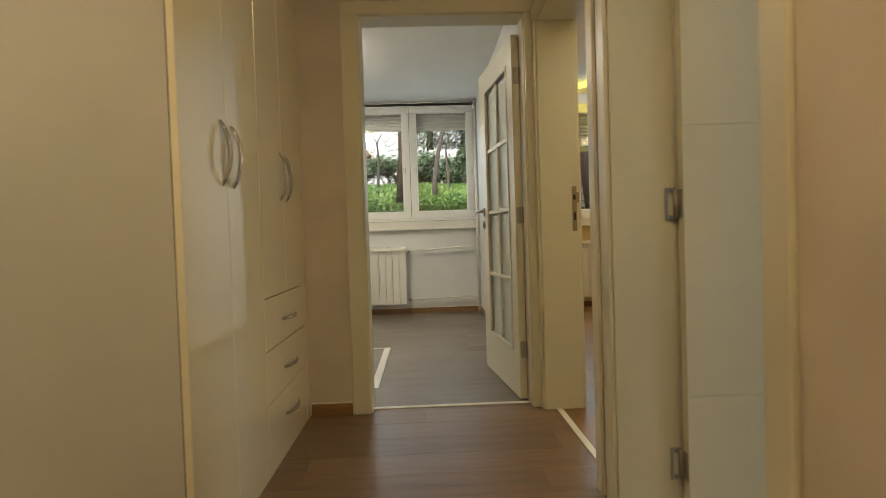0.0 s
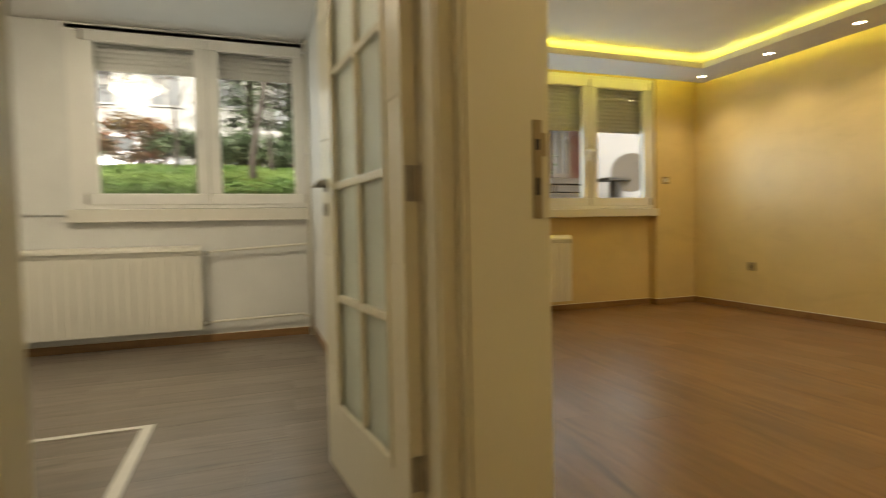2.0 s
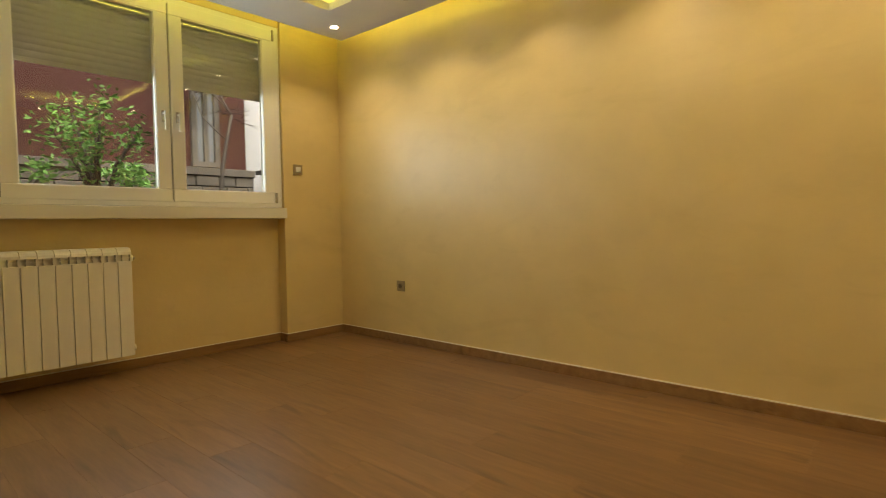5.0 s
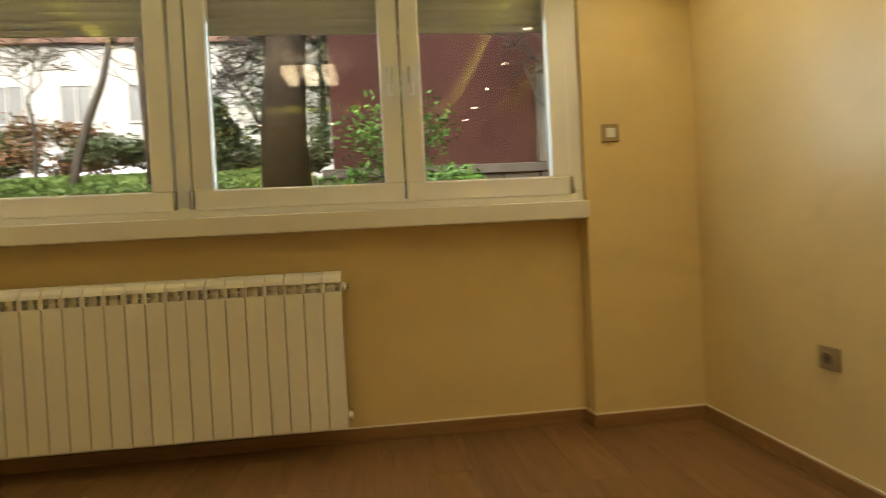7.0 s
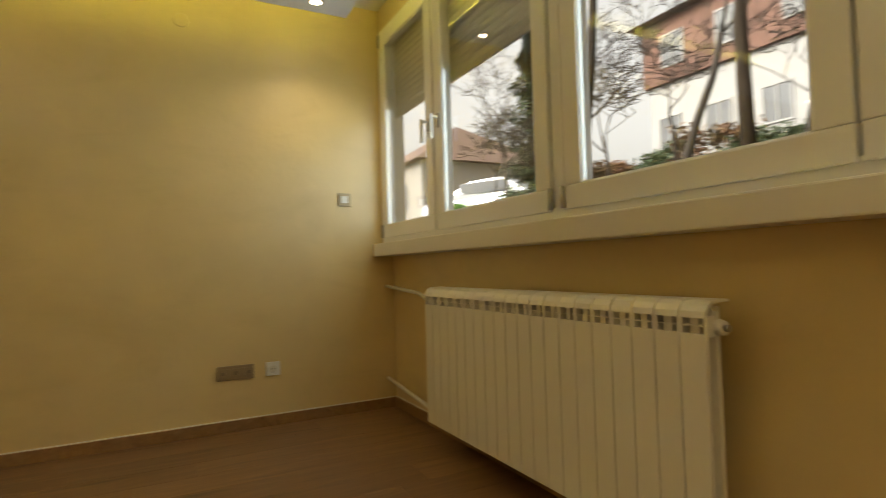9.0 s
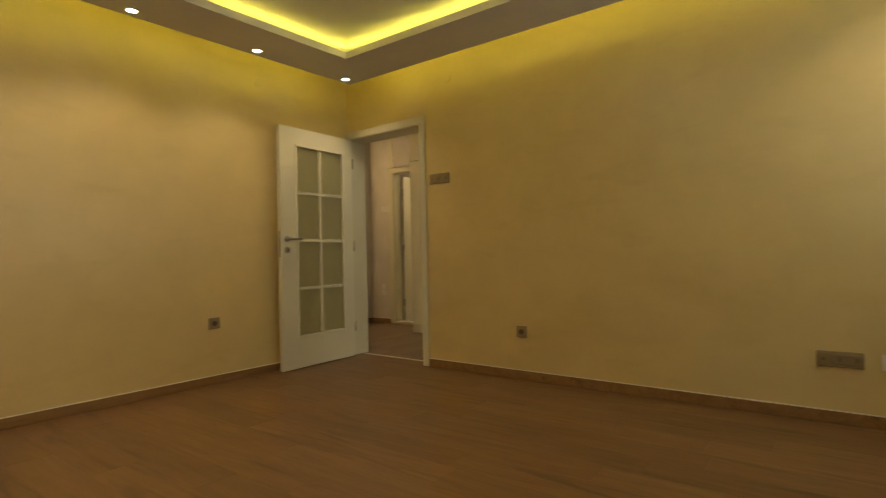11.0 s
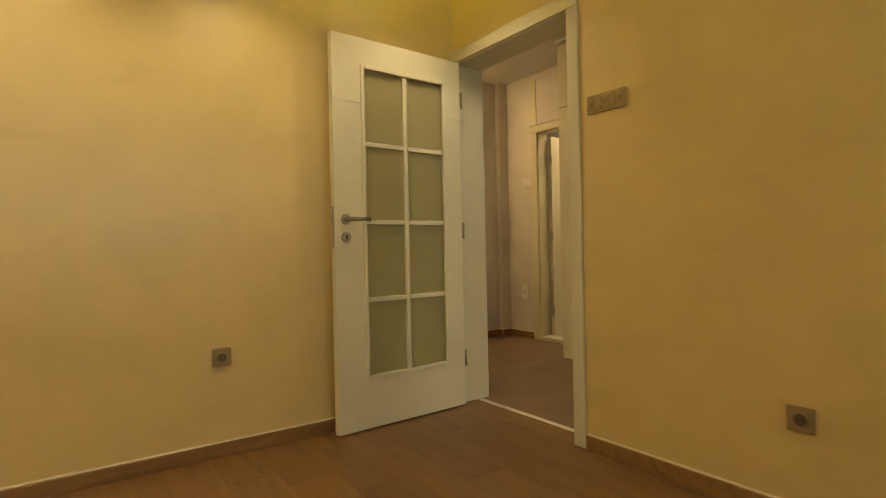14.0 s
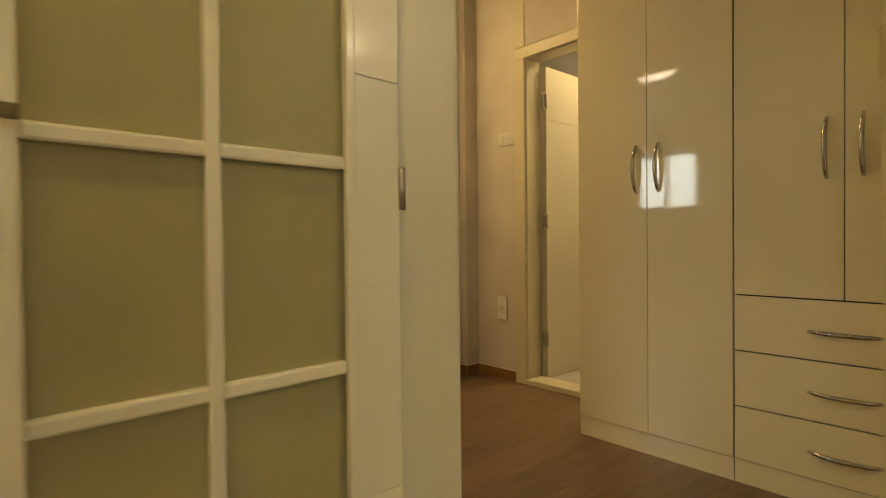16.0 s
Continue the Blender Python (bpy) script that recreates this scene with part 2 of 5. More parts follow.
M_BARK = mat("bark", (0.018, 0.013, 0.009), 0.9, spec=0.1, second=(0.042, 0.031, 0.023), scale=12, bump=0.5, bump_scale=25, stretch=(1, 1, 0.3))
M_TWIG = mat("twig_bark", (0.055, 0.046, 0.04), 0.85, spec=0.15, var=0.3, scale=9)
M_MAROON = mat("maroon_render", (0.04, 0.014, 0.012), 0.85, spec=0.15, var=0.25, scale=2.2, big=0.4, bump=0.4, bump_scale=30)
M_STONE = mat("grey_stone", (0.085, 0.075, 0.065), 0.85, spec=0.15, var=0.4, scale=6, bump=0.6, bump_scale=18)
M_HOUSE = mat("pale_render", (0.34, 0.32, 0.29), 0.85, var=0.14, scale=1.2, big=0.3, bump=0.2)
M_HOUSE_W = mat("white_render", (0.34, 0.34, 0.335), 0.85, var=0.1, scale=1.2, big=0.3)
M_ROOF = mat("clay_tiles", (0.17, 0.105, 0.085), 0.8, var=0.35, scale=4, big=1, bump=0.6, bump_scale=12)
M_BRICK = mat("red_brick", (0.19, 0.10, 0.075), 0.85, var=0.4, scale=9, bump=0.5, bump_scale=20)
M_PANE_FAR = mat("far_pane", (0.10, 0.11, 0.12), 0.3, var=0.3, scale=1)
M_CAR = mat("car_paint", (0.6, 0.62, 0.66), 0.2, metal=0.3, var=0.05, coat=0.6)
M_TYRE = mat("tyre_rubber", (0.02, 0.02, 0.02), 0.8, var=0.3)
M_ASPH = mat("asphalt", (0.06, 0.06, 0.06), 0.9, var=0.3, scale=12, bump=0.4)
M_TILE = mat("bath_tile", (0.62, 0.60, 0.57), 0.2, var=0.06, scale=3)


# ---- mesh helpers ----
def bx(bm, x0, x1, y0, y1, z0, z1, bevel=0.0):
    vs = [bm.verts.new((x, y, z)) for x in (x0, x1) for y in (y0, y1) for z in (z0, z1)]
    fs = [bm.faces.new([vs[i] for i in q]) for q in
          ((0, 1, 3, 2), (4, 6, 7, 5), (0, 4, 5, 1), (2, 3, 7, 6), (0, 2, 6, 4), (1, 5, 7, 3))]
    if bevel:
        es = {e for f in fs for e in f.edges}
        bmesh.ops.bevel(bm, geom=list(es), offset=bevel, segments=2, profile=0.6, affect="EDGES")
    return bm


def tube(bm, pts, radii, seg=10, caps=True):
    """A tube along pts with the given radii."""
    rings = []
    pts = [Vector(p) for p in pts]
    if not hasattr(radii, "__len__"):
        radii = [radii] * len(pts)
    for i, p in enumerate(pts):
        d = (pts[min(i + 1, len(pts) - 1)] - pts[max(i - 1, 0)]).normalized()
        a = d.orthogonal().normalized() if i == 0 else (rings_axis - d * rings_axis.dot(d)).normalized()
        rings_axis = a
        b = d.cross(a)
        rings.append([bm.verts.new(p + radii[i] * (math.cos(2 * math.pi * k / seg) * a + math.sin(2 * math.pi * k / seg) * b))
                      for k in range(seg)])
    for r, s in zip(rings, rings[1:]):
        for k in range(seg):
            f = bm.faces.new((r[k], r[(k + 1) % seg], s[(k + 1) % seg], s[k]))
            f.smooth = True
    if caps:
        bm.faces.new(rings[0][::-1])
        bm.faces.new(rings[-1])
    return bm


def mesh_of(name, bm, material):
    bmesh.ops.recalc_face_normals(bm, faces=bm.faces)
    me = bpy.data.meshes.new(name)
    bm.to_mesh(me)
    bm.free()
    me.materials.append(material)
    return me


def part(name, bm, material, parent=None, label=""):
    ob = new(name, mesh_of(name, bm, material))
    if parent is not None:
        ob.parent = parent
    if label:
        ob["label"] = label
    return ob


def thing(name, label, category, group="", kind="", m=None):
    ob = new(name)
    if m is not None:
        ob.matrix_basis = m
    return tagged(ob, label, category, group, kind)


def block(name, material, *boxes, bevel=0.0, parent=None):
    bm = bmesh.new()
    for b in boxes:
        bx(bm, *b, bevel=bevel)
    return part(name, bm, material, parent)


def setting(name, material, *boxes, label="", category="wall", bevel=0.0):
    return tagged(block(name, material, *boxes, bevel=bevel), label, category, kind="structure")


# ---- plan (metres) ----
XL, XR = 0.667, 4.80           # living room, west and east faces
Y0, YP, YN = 1.957, 6.555, 6.655   # south face, pier face, niche face
YOUT = 6.76                    # outer face of the facade
HX = 0.475                      # hall, east face
HW = -1.25                     # hall, west face
BX, BY = 0.53, 6.57           # bedroom, east face and facade face
DA0, DA1 = -0.437, 0.412        # bedroom doorway
DB0, DB1 = 1.985, 2.845        # living room doorway
DD0, DD1 = 1.01, 1.79          # kitchen doorway
DC0, DC1 = 0.77, 1.515          # bathroom doorway
YA0, YA1 = 2.908, 3.058        # wall between hall and bedroom
HD = 2.03                      # head of the kitchen and bathroom doorways
HDA, HDB = 2.065, 2.005        # heads of the bedroom and living room doorways
ZC = 2.62                      # ceilings
ZS = 2.39                      # underside of the dropped ceiling ring
WX0, WX1 = 0.665, 4.25         # living room window
VX0, VX1 = -1.25, 0.51         # bedroom window
ZW0, ZW1 = 1.07, 2.47          # window opening

# ---- walls ----
setting("wall_west", M_WALL_B,
        (HX + 0.004, XL, DB1 + 0.03, YA1, 0, ZC), (HX + 0.004, XL, DB0 - 0.03, DB1 + 0.03, HDB + 0.02, ZC),
        (HX + 0.004, XL, 1.815, DB0 - 0.03, 0, ZC), (BX + 0.004, XL, YA1, 6.655, 0, ZC),
        label="beige pearl plaster wall with a doorway to the hall")
setting("wall_hall_east", M_WALL_H, (HX - 0.004, HX + 0.004, DB1 + 0.03, YA0, 0, ZC),
        (HX - 0.004, HX + 0.004, DB0 - 0.03, DB1 + 0.03, HDB + 0.02, ZC),
        (HX - 0.004, HX + 0.004, DD1 + 0.03, DB0 - 0.03, 0, ZC), (HX - 0.004, XL, -1.3, DD0 - 0.03, 0, ZC),
        (HX - 0.004, XL, DD0 - 0.03, DD1 + 0.03, HD + 0.02, ZC), label="beige plaster hall wall with two doorways")
setting("wall_bedroom_east", M_WALL_W, (BX - 0.004, BX + 0.004, YA1, 6.655, 0, ZC), label="white bedroom wall")
setting("wall_south", M_WALL_B, (XL, XR + 0.15, 1.87, Y0, 0, ZC), label="beige pearl plaster wall beside the open glazed door")
setting("wall_kitchen_north", M_WALL_W, (XL, XR + 0.15, 1.815, 1.87, 0, ZC), label="plain white kitchen wall")
setting("wall_east", M_WALL_B, (XR, XR + 0.15, Y0, YOUT, 0, ZC), label="beige pearl plaster wall below the air conditioner")
setting("wall_north", M_WALL_B, (XL, WX1, YN, YOUT, 0, ZW0 - 0.04), (XL, WX1, YN, YOUT, ZW1, ZC),
        (WX1, XR, YP, YOUT, 0, ZC), label="beige plaster facade wall with a recess below the wide window")
setting("wall_bedroom_north", M_WALL_W, (-2.9, BX - 0.004, BY, YOUT, 0, ZW0 - 0.04), (-2.9, BX - 0.004, BY, YOUT, ZW1, ZC),
        (-2.9, VX0, BY, YOUT, ZW0 - 0.04, ZW1), (VX1, BX - 0.004, BY, YOUT, ZW0 - 0.04, ZW1),
        label="white bedroom facade wall below a window")
setting("wall_bedroom_west", M_WALL_W, (-3.05, -2.9, YA0, YOUT, 0, ZC), label="plain white bedroom wall")
setting("wall_hall_north", M_WALL_H, (HW - 0.15, DA0 - 0.03, YA0, YA1 - 0.01, 0, ZC), (DA1 + 0.03, HX - 0.004, YA0, YA1 - 0.01, 0, ZC),
        (DA0 - 0.03, DA1 + 0.03, YA0, YA1 - 0.01, HDA + 0.02, ZC), label="beige plaster hall wall with the bedroom doorway")
setting("wall_bedroom_south", M_WALL_W, (-2.9, DA0 - 0.03, YA1 - 0.01, YA1, 0, ZC), (DA1 + 0.03, BX, YA1 - 0.01, YA1, 0, ZC),
        (DA0 - 0.03, DA1 + 0.03, YA1 - 0.01, YA1, HDA + 0.02, ZC), label="white bedroom wall with a doorway")
setting("wall_hall_west", M_WALL_H_LIT, (HW - 0.12, HW, 0.27, DC0 - 0.03, 0, ZC), (HW - 0.12, HW, DC1 + 0.03, YA0, 0, ZC),
        (HW - 0.12, HW, DC0 - 0.03, DC1 + 0.03, HD + 0.02, ZC), label="beige plaster hall wall beside the bathroom doorway")
setting("wall_hall_corner", M_WALL_H_LIT, (HW - 0.12, -0.75, -1.3, 0.27, 0, ZC), (HW, -1.14, 0.27, 0.33, 0, ZC),
        label="beige plaster corner of the hall")
setting("wall_hall_south", M_WALL_H, (-0.75, HX, -1.45, -1.3, 0, ZC), label="plain beige hall wall")
setting("wall_kitchen_south", M_WALL_W, (HX, XR + 0.15, -2.35, -2.2, 0, ZC), label="plain white kitchen wall")
setting("wall_kitchen_west", M_WALL_W, (HX, XL, -2.2, -1.3, 0, ZC), label="plain white kitchen wall")
setting("wall_kitchen_east", M_WALL_W, (XR, XR + 0.15, -2.2, -1.35, 0, ZC), (XR, XR + 0.15, -0.37, 1.815, 0, ZC),
        (XR, XR + 0.15, -1.35, -0.37, 0, 1.30), (XR, XR + 0.15, -1.35, -0.37, 2.17, ZC), label="white kitchen wall with a window")
setting("wall_bathroom", M_TILE, (-2.75, -2.6, -0.6, 2.2, 0, ZC), (-2.6, HW - 0.12, -0.75, -0.6, 0, ZC), (-2.6, HW - 0.12, 2.05, 2.2, 0, ZC),
        label="pale tiled bathroom walls")
setting("outer_wall", M_OUT, (-3.2, XR + 0.3, YOUT, YOUT + 0.02, -0.2, ZW0 - 0.06), (-3.2, XR + 0.3, YOUT, YOUT + 0.02, ZW1 + 0.02, 3.2),
        (WX1 + 0.02, XR + 0.3, YOUT, YOUT + 0.02, ZW0 - 0.06, ZW1 + 0.02),
        (-3.2, VX0 - 0.02, YOUT, YOUT + 0.02, ZW0 - 0.06, ZW1 + 0.02), label="rendered outer face of the building")

setting("window_pier", M_WALL_W, (VX1 + 0.004, WX0 - 0.001, 6.6552, YOUT, 0, ZC), label="white pier between the two windows")

# ---- ceilings ----
ZI = ZS + 0.112                 # ceiling inside the ring
setting("ceiling", M_CEIL, (XL, XR, Y0, YN, ZC, ZC + 0.12), (XL + 0.46, XR - 0.39, Y0 + 0.46, 6.14, ZI, ZC), label="white ceiling inside the lit ring", category="ceiling")
setting("ceiling_hall", M_CEIL, (-2.75, XL, -1.45, YA1 - 0.01, ZC, ZC + 0.12), label="white hall ceiling", category="ceiling")
setting("ceiling_bedroom", M_CEIL, (-3.05, BX - 0.006, YA1 - 0.01, YOUT - 0.02, ZC - 0.10, ZC), label="white bedroom ceiling", category="ceiling")
setting("ceiling_kitchen", M_CEIL, (XL, XR + 0.15, -2.35, Y0 - 0.06, ZC, ZC + 0.12), label="white kitchen ceiling", category="ceiling")

# dropped ring with light gaps at its outer and inner edges
RX0, RX1, RY0, RY1 = 0.965, 4.625, 2.335, 6.27
RW = 0.43
bm = bmesh.new()
outer, inner = (RX0, RX1, RY0, RY1), (RX0 + RW, RX1 - RW, RY0 + RW, RY1 - RW)
loops = []
for q, z in ((outer, ZS), (outer, ZS + 0.05), (inner, ZS + 0.05), (inner, ZS)):
    loops.append([bm.verts.new((x, y, z)) for x, y in ((q[0], q[2]), (q[1], q[2]), (q[1], q[3]), (q[0], q[3]))])
for r in range(4):
    for k in range(4):
        bm.faces.new((loops[r][k], loops[r][(k + 1) % 4], loops[(r + 1) % 4][(k + 1) % 4], loops[(r + 1) % 4][k]))
for a, b, c, d in ((RX0 + 0.12, RX1 - 0.12, RY0 + 0.12, RY0 + 0.26), (RX0 + 0.12, RX1 - 0.12, RY1 - 0.26, RY1 - 0.12),
                   (RX0 + 0.12, RX0 + 0.26, RY0 + 0.26, RY1 - 0.26), (RX1 - 0.26, RX1 - 0.12, RY0 + 0.26, RY1 - 0.26)):
    bx(bm, a, b, c, d, ZS + 0.051, ZC)
tagged(part("ceiling_ring", bm, M_CEIL), "white dropped ceiling ring with glowing yellow edges", "ceiling", kind="structure")

cx, cy = (RX0 + RX1) / 2, (RY0 + RY1) / 2
led = thing("led_strip", "glowing yellow light strip hidden along the ceiling ring", "light strip", m=pose(cx, cy, ZS + 0.051))
for name, ins in (("outer_run", 0.006), ("inner_run", RW - 0.05)):
    a, b, c, d = RX0 + ins - cx, RX1 - ins - cx, RY0 + ins - cy, RY1 - ins - cy
    for q in ((a, b, c, c + 0.012), (a, b, d - 0.012, d), (a, a + 0.012, c + 0.012, d - 0.012), (b - 0.012, b, c + 0.012, d - 0.012)):
        bm = bmesh.new()
        bx(bm, *q, 0.0, 0.008)
        part(name, bm, M_LED, led)


# ---- recessed spots ----
def spot(x, y):
    s = thing("recessed_spot", "small lit round recessed ceiling spot with a chrome rim", "spotlight", "spots in the ceiling ring", m=pose(x, y, ZS))
    bm = bmesh.new()
    tube(bm, [(0, 0, 0.001), (0, 0, -0.004)], [0.042, 0.040], 20)
    part("rim", bm, M_CHROME, s)
    bm = bmesh.new()
    tube(bm, [(0, 0, -0.004), (0, 0, -0.0065)], [0.029, 0.027], 20)
    part("bulb", bm, M_BULB, s)
    lamp = new("spot_beam", bpy.data.lights.new("spot_beam", "SPOT"))
    lamp.data.energy, lamp.data.spot_size, lamp.data.spot_blend = SPOT_POWER, radians(124), 0.7
    lamp.data.color, lamp.data.shadow_soft_size = SPOT_COLOR, 0.025
    lamp.parent = s
    lamp.matrix_basis = pose(0, 0, -0.02)


SX0, SX1, SY0, SY1 = 1.089, 4.40, 2.424, 6.06
for i in range(5):
    spot(SX1, SY1 - 0.755 * i)
for i in range(5):
    spot(SX0 + (SX1 - SX0) * i / 4, SY0)
spot(SX0, SY1)


# ---- skirting ----
def skirt(name, x0, x1, y0, y1, seal):
    """Skirting board with a pale sealant bead along its top edge; seal names the side on which the wall is."""
    s = thing(name, "brown wood-look skirting board with a pale sealed top edge", "skirting", kind="structure", m=pose((x0 + x1) / 2, (y0 + y1) / 2, 0))
    hx, hy = (x1 - x0) / 2, (y1 - y0) / 2
    bm = bmesh.new()
    bx(bm, -hx, hx, -hy, hy, 0.0, 0.062, 0.003)
    part("board", bm, M_SKIRT, s)
    bm = bmesh.new()
    if seal in "NS":
        o = hy - 0.004 if seal == "N" else -hy
        bx(bm, -hx, hx, o, o + 0.004, 0.062, 0.068)
    else:
        o = hx - 0.004 if seal == "E" else -hx
        bx(bm, o, o + 0.004, -hy, hy, 0.062, 0.068)
    part("sealant", bm, M_SEAL, s)


T = 0.014
skirt("baseboard", XL, XL + T, DB1 + 0.073, YN - T, "W")
skirt("baseboard", XL, WX1, YN - T, YN, "N")
skirt("baseboard", WX1 - T, WX1, YP - T, YN - T, "E")
skirt("baseboard", WX1, XR - T, YP - T, YP, "N")
skirt("baseboard", XR - T, XR, Y0 + T, YP, "E")
skirt("baseboard", XL + 0.02, XR, Y0, Y0 + T, "S")
skirt("baseboard", -2.9, BX - 0.02, BY - T, BY, "N")
skirt("baseboard", BX - 0.004 - T, BX - 0.004, YA1 + 0.09, BY - T, "E")
skirt("baseboard", -0.75, DA0 - 0.10, YA0 - T, YA0, "N")
skirt("baseboard", HW, HW + T, 0.33, DC0 - 0.105, "W")
skirt("baseboard", HW + T, -1.14, 0.33, 0.33 + T, "S")
skirt("baseboard", -1.14, -1.14 + T, 0.27, 0.33, "W")
skirt("baseboard", -1.14 + T, -0.75, 0.27, 0.27 + T, "S")


# ---- doors ----
def door_frame(name, axis, a0, a1, b0, b1, label, wide=(0.07, 0.07), hd=HD, transom=0.0):
    """Lining and casings round a doorway. axis: the direction along the wall; a0..a1 the opening, b0..b1 the wall's faces."""
    f = thing(name, label, "door frame", kind="structure")

    def box(bm, u0, u1, v0, v1, z0, z1, bev=0.003):
        if axis == "x":
            bx(bm, u0, u1, v0, v1, z0, z1, bev)
        else:
            bx(bm, v0, v1, u0, u1, z0, z1, bev)
    for u0, u1 in ((a0 - 0.03, a0), (a1, a1 + 0.03)):
        bm = bmesh.new()
        box(bm, u0, u1, b0 - 0.002, b1 + 0.002, 0, hd)
        part("jamb", bm, M_FRAME, f)
    bm = bmesh.new()
    box(bm, a0 - 0.03, a1 + 0.03, b0 - 0.002, b1 + 0.002, hd, hd + 0.03)
    part("head", bm, M_FRAME, f)
    for v0, v1 in ((b0 - 0.016, b0 - 0.002), (b1 + 0.002, b1 + 0.016)):
        for u0, u1 in ((a0 - wide[0], a0 - 0.006), (a1 + 0.006, a1 + wide[1])):
            bm = bmesh.new()
            box(bm, u0, u1, v0, v1, 0, hd + 0.006, 0.004)
            part("casing", bm, M_FRAME, f)
        bm = bmesh.new()
        box(bm, a0 - wide[0], a1 + wide[1], v0, v1, hd + 0.006, hd + 0.075, 0.004)
        part("casing", bm, M_FRAME, f)
    if transom:
        # panel above the head on the face at b1 or b0, with its own casings
        v0, v1 = (b1 + 0.002, b1 + 0.012) if transom > 0 else (b0 - 0.012, b0 - 0.002)
        z1 = abs(transom)
        bm = bmesh.new()
        box(bm, a0 - 0.004, a1 + 0.004, v0, v1, hd + 0.078, z1)
        part("transom_panel", bm, M_WALL_H_LIT, f, "pale painted panel above the door")
        for u0, u1 in ((a0 - wide[0], a0 - 0.006), (a1 + 0.006, a1 + wide[1])):
            bm = bmesh.new()
            box(bm, u0, u1, v0 - 0.002, v1 + 0.002, hd + 0.078, z1, 0.003)
            part("transom_casing", bm, M_FRAME, f)
    return f


def leaf(name, label, m, width=0.85, glazed=True, side=1, edge_plate=True, hinges=(0.28, 1.02, 1.78), glass=M_FROST):
    """Door leaf: hinge edge at the origin, the leaf along +x, its two faces at y = 0 and 0.04."""
    d = thing(name, label, "door", kind="structure", m=m)
    H, Z0 = 2.0, 0.008
    a, b, z0, z1 = 0.117, width - 0.163, 0.262, 1.862
    bm = bmesh.new()
    if glazed:
        for q in ((0, a, Z0, H), (b, width, Z0, H), (a, b, Z0, z0), (a, b, z1, H)):
            bx(bm, q[0], q[1], 0.003, 0.037, q[2], q[3])
    else:
        bx(bm, 0, width, 0.003, 0.037, Z0, H)
    part("core", bm, M_DOOR, d)
    cuts = [0.008, 0.39, 0.815, 1.24, 1.665, 2.0]
    for f0, f1 in ((0.0, 0.003), (0.037, 0.04)):
        if glazed:
            for u0, u1 in ((0, a), (b, width)):
                for c0, c1 in zip(cuts, cuts[1:]):
                    bm = bmesh.new()
                    bx(bm, u0, u1, f0, f1, c0 + (0.003 if c0 > 0.1 else 0), c1 - (0.003 if c1 < 1.9 else 0))
                    part("stile_panel", bm, M_DOOR, d)
            for c0, c1 in ((Z0, z0), (z1, H)):
                bm = bmesh.new()
                bx(bm, a, b, f0, f1, c0, c1)
                part("rail_panel", bm, M_DOOR, d)
        else:
            for c0, c1 in zip(cuts, cuts[1:]):
                bm = bmesh.new()
                bx(bm, 0, width, f0, f1, c0 + (0.003 if c0 > 0.1 else 0), c1 - (0.003 if c1 < 1.9 else 0))
                part("panel", bm, M_DOOR, d)
    if glazed:
        for f0, f1 in ((-0.006, 0.012), (0.028, 0.046)):
            for q in ((a - 0.006, a + 0.016, z0 - 0.006, z1 + 0.006), (b - 0.016, b + 0.006, z0 - 0.006, z1 + 0.006),
                      (a + 0.016, b - 0.016, z0 - 0.006, z0 + 0.016), (a + 0.016, b - 0.016, z1 - 0.016, z1 + 0.006)):
                bm = bmesh.new()
                bx(bm, q[0], q[1], f0, f1, q[2], q[3], 0.004)
                part("glazing_bead", bm, M_DOOR, d)
        mid = (a + b) / 2
        bm = bmesh.new()
        bx(bm, mid - 0.013, mid + 0.013, 0.002, 0.038, z0 + 0.016, z1 - 0.016, 0.005)
        part("muntin", bm, M_DOOR, d)
        step = (z1 - z0) / 4
        for k in (1, 2, 3):
            for u0, u1 in ((a + 0.016, mid - 0.013), (mid + 0.013, b - 0.016)):
                bm = bmesh.new()
                bx(bm, u0, u1, 0.002, 0.038, z0 + k * step - 0.013, z0 + k * step + 0.013, 0.005)
                part("muntin", bm, M_DOOR, d)
        for k in range(4):
            for u0, u1 in ((a, mid), (mid, b)):
                bm = bmesh.new()
                bx(bm, u0 + 0.004, u1 - 0.004, 0.017, 0.023, z0 + k * step + 0.002, z0 + (k + 1) * step - 0.002)
                part("pane", bm, glass, d, "greenish frosted glass pane")
    # handles, key roses, lock plate and hinges
    u = width - 0.06
    for s, y in ((-1, 0.0), (1, 0.04)):
        bm = bmesh.new()
        tube(bm, [(u, y, 1.075), (u, y + s * 0.008, 1.075)], [0.027, 0.025], 24)
        tube(bm, [(u, y + s * 0.006, 1.075), (u, y + s * 0.044, 1.075)], 0.0095, 14)
        part("handle_rose", bm, M_NICKEL, d, "round brushed nickel rose")
        bm = bmesh.new()
        tube(bm, [(u + 0.012, y + s * 0.044, 1.075), (u - 0.115, y + s * 0.044, 1.075)], 0.0105, 16)
        part("lever", bm, M_NICKEL, d, "brushed nickel lever handle")
        bm = bmesh.new()
        tube(bm, [(u, y, 0.985), (u, y + s * 0.008, 0.985)], [0.027, 0.025], 24)
        part("key_rose", bm, M_NICKEL, d)
        bm = bmesh.new()
        bx(bm, u - 0.004, u + 0.004, min(y + s * 0.0075, y + s * 0.0095), max(y + s * 0.0075, y + s * 0.0095), 0.974, 0.996)
        part("keyhole", bm, M_BLACK, d)
    bm = bmesh.new()
    bx(bm, width - 0.001, width + 0.002, 0.010, 0.030, 0.93, 1.14)
    part("lock_plate", bm, M_NICKEL, d)
    bm = bmesh.new()
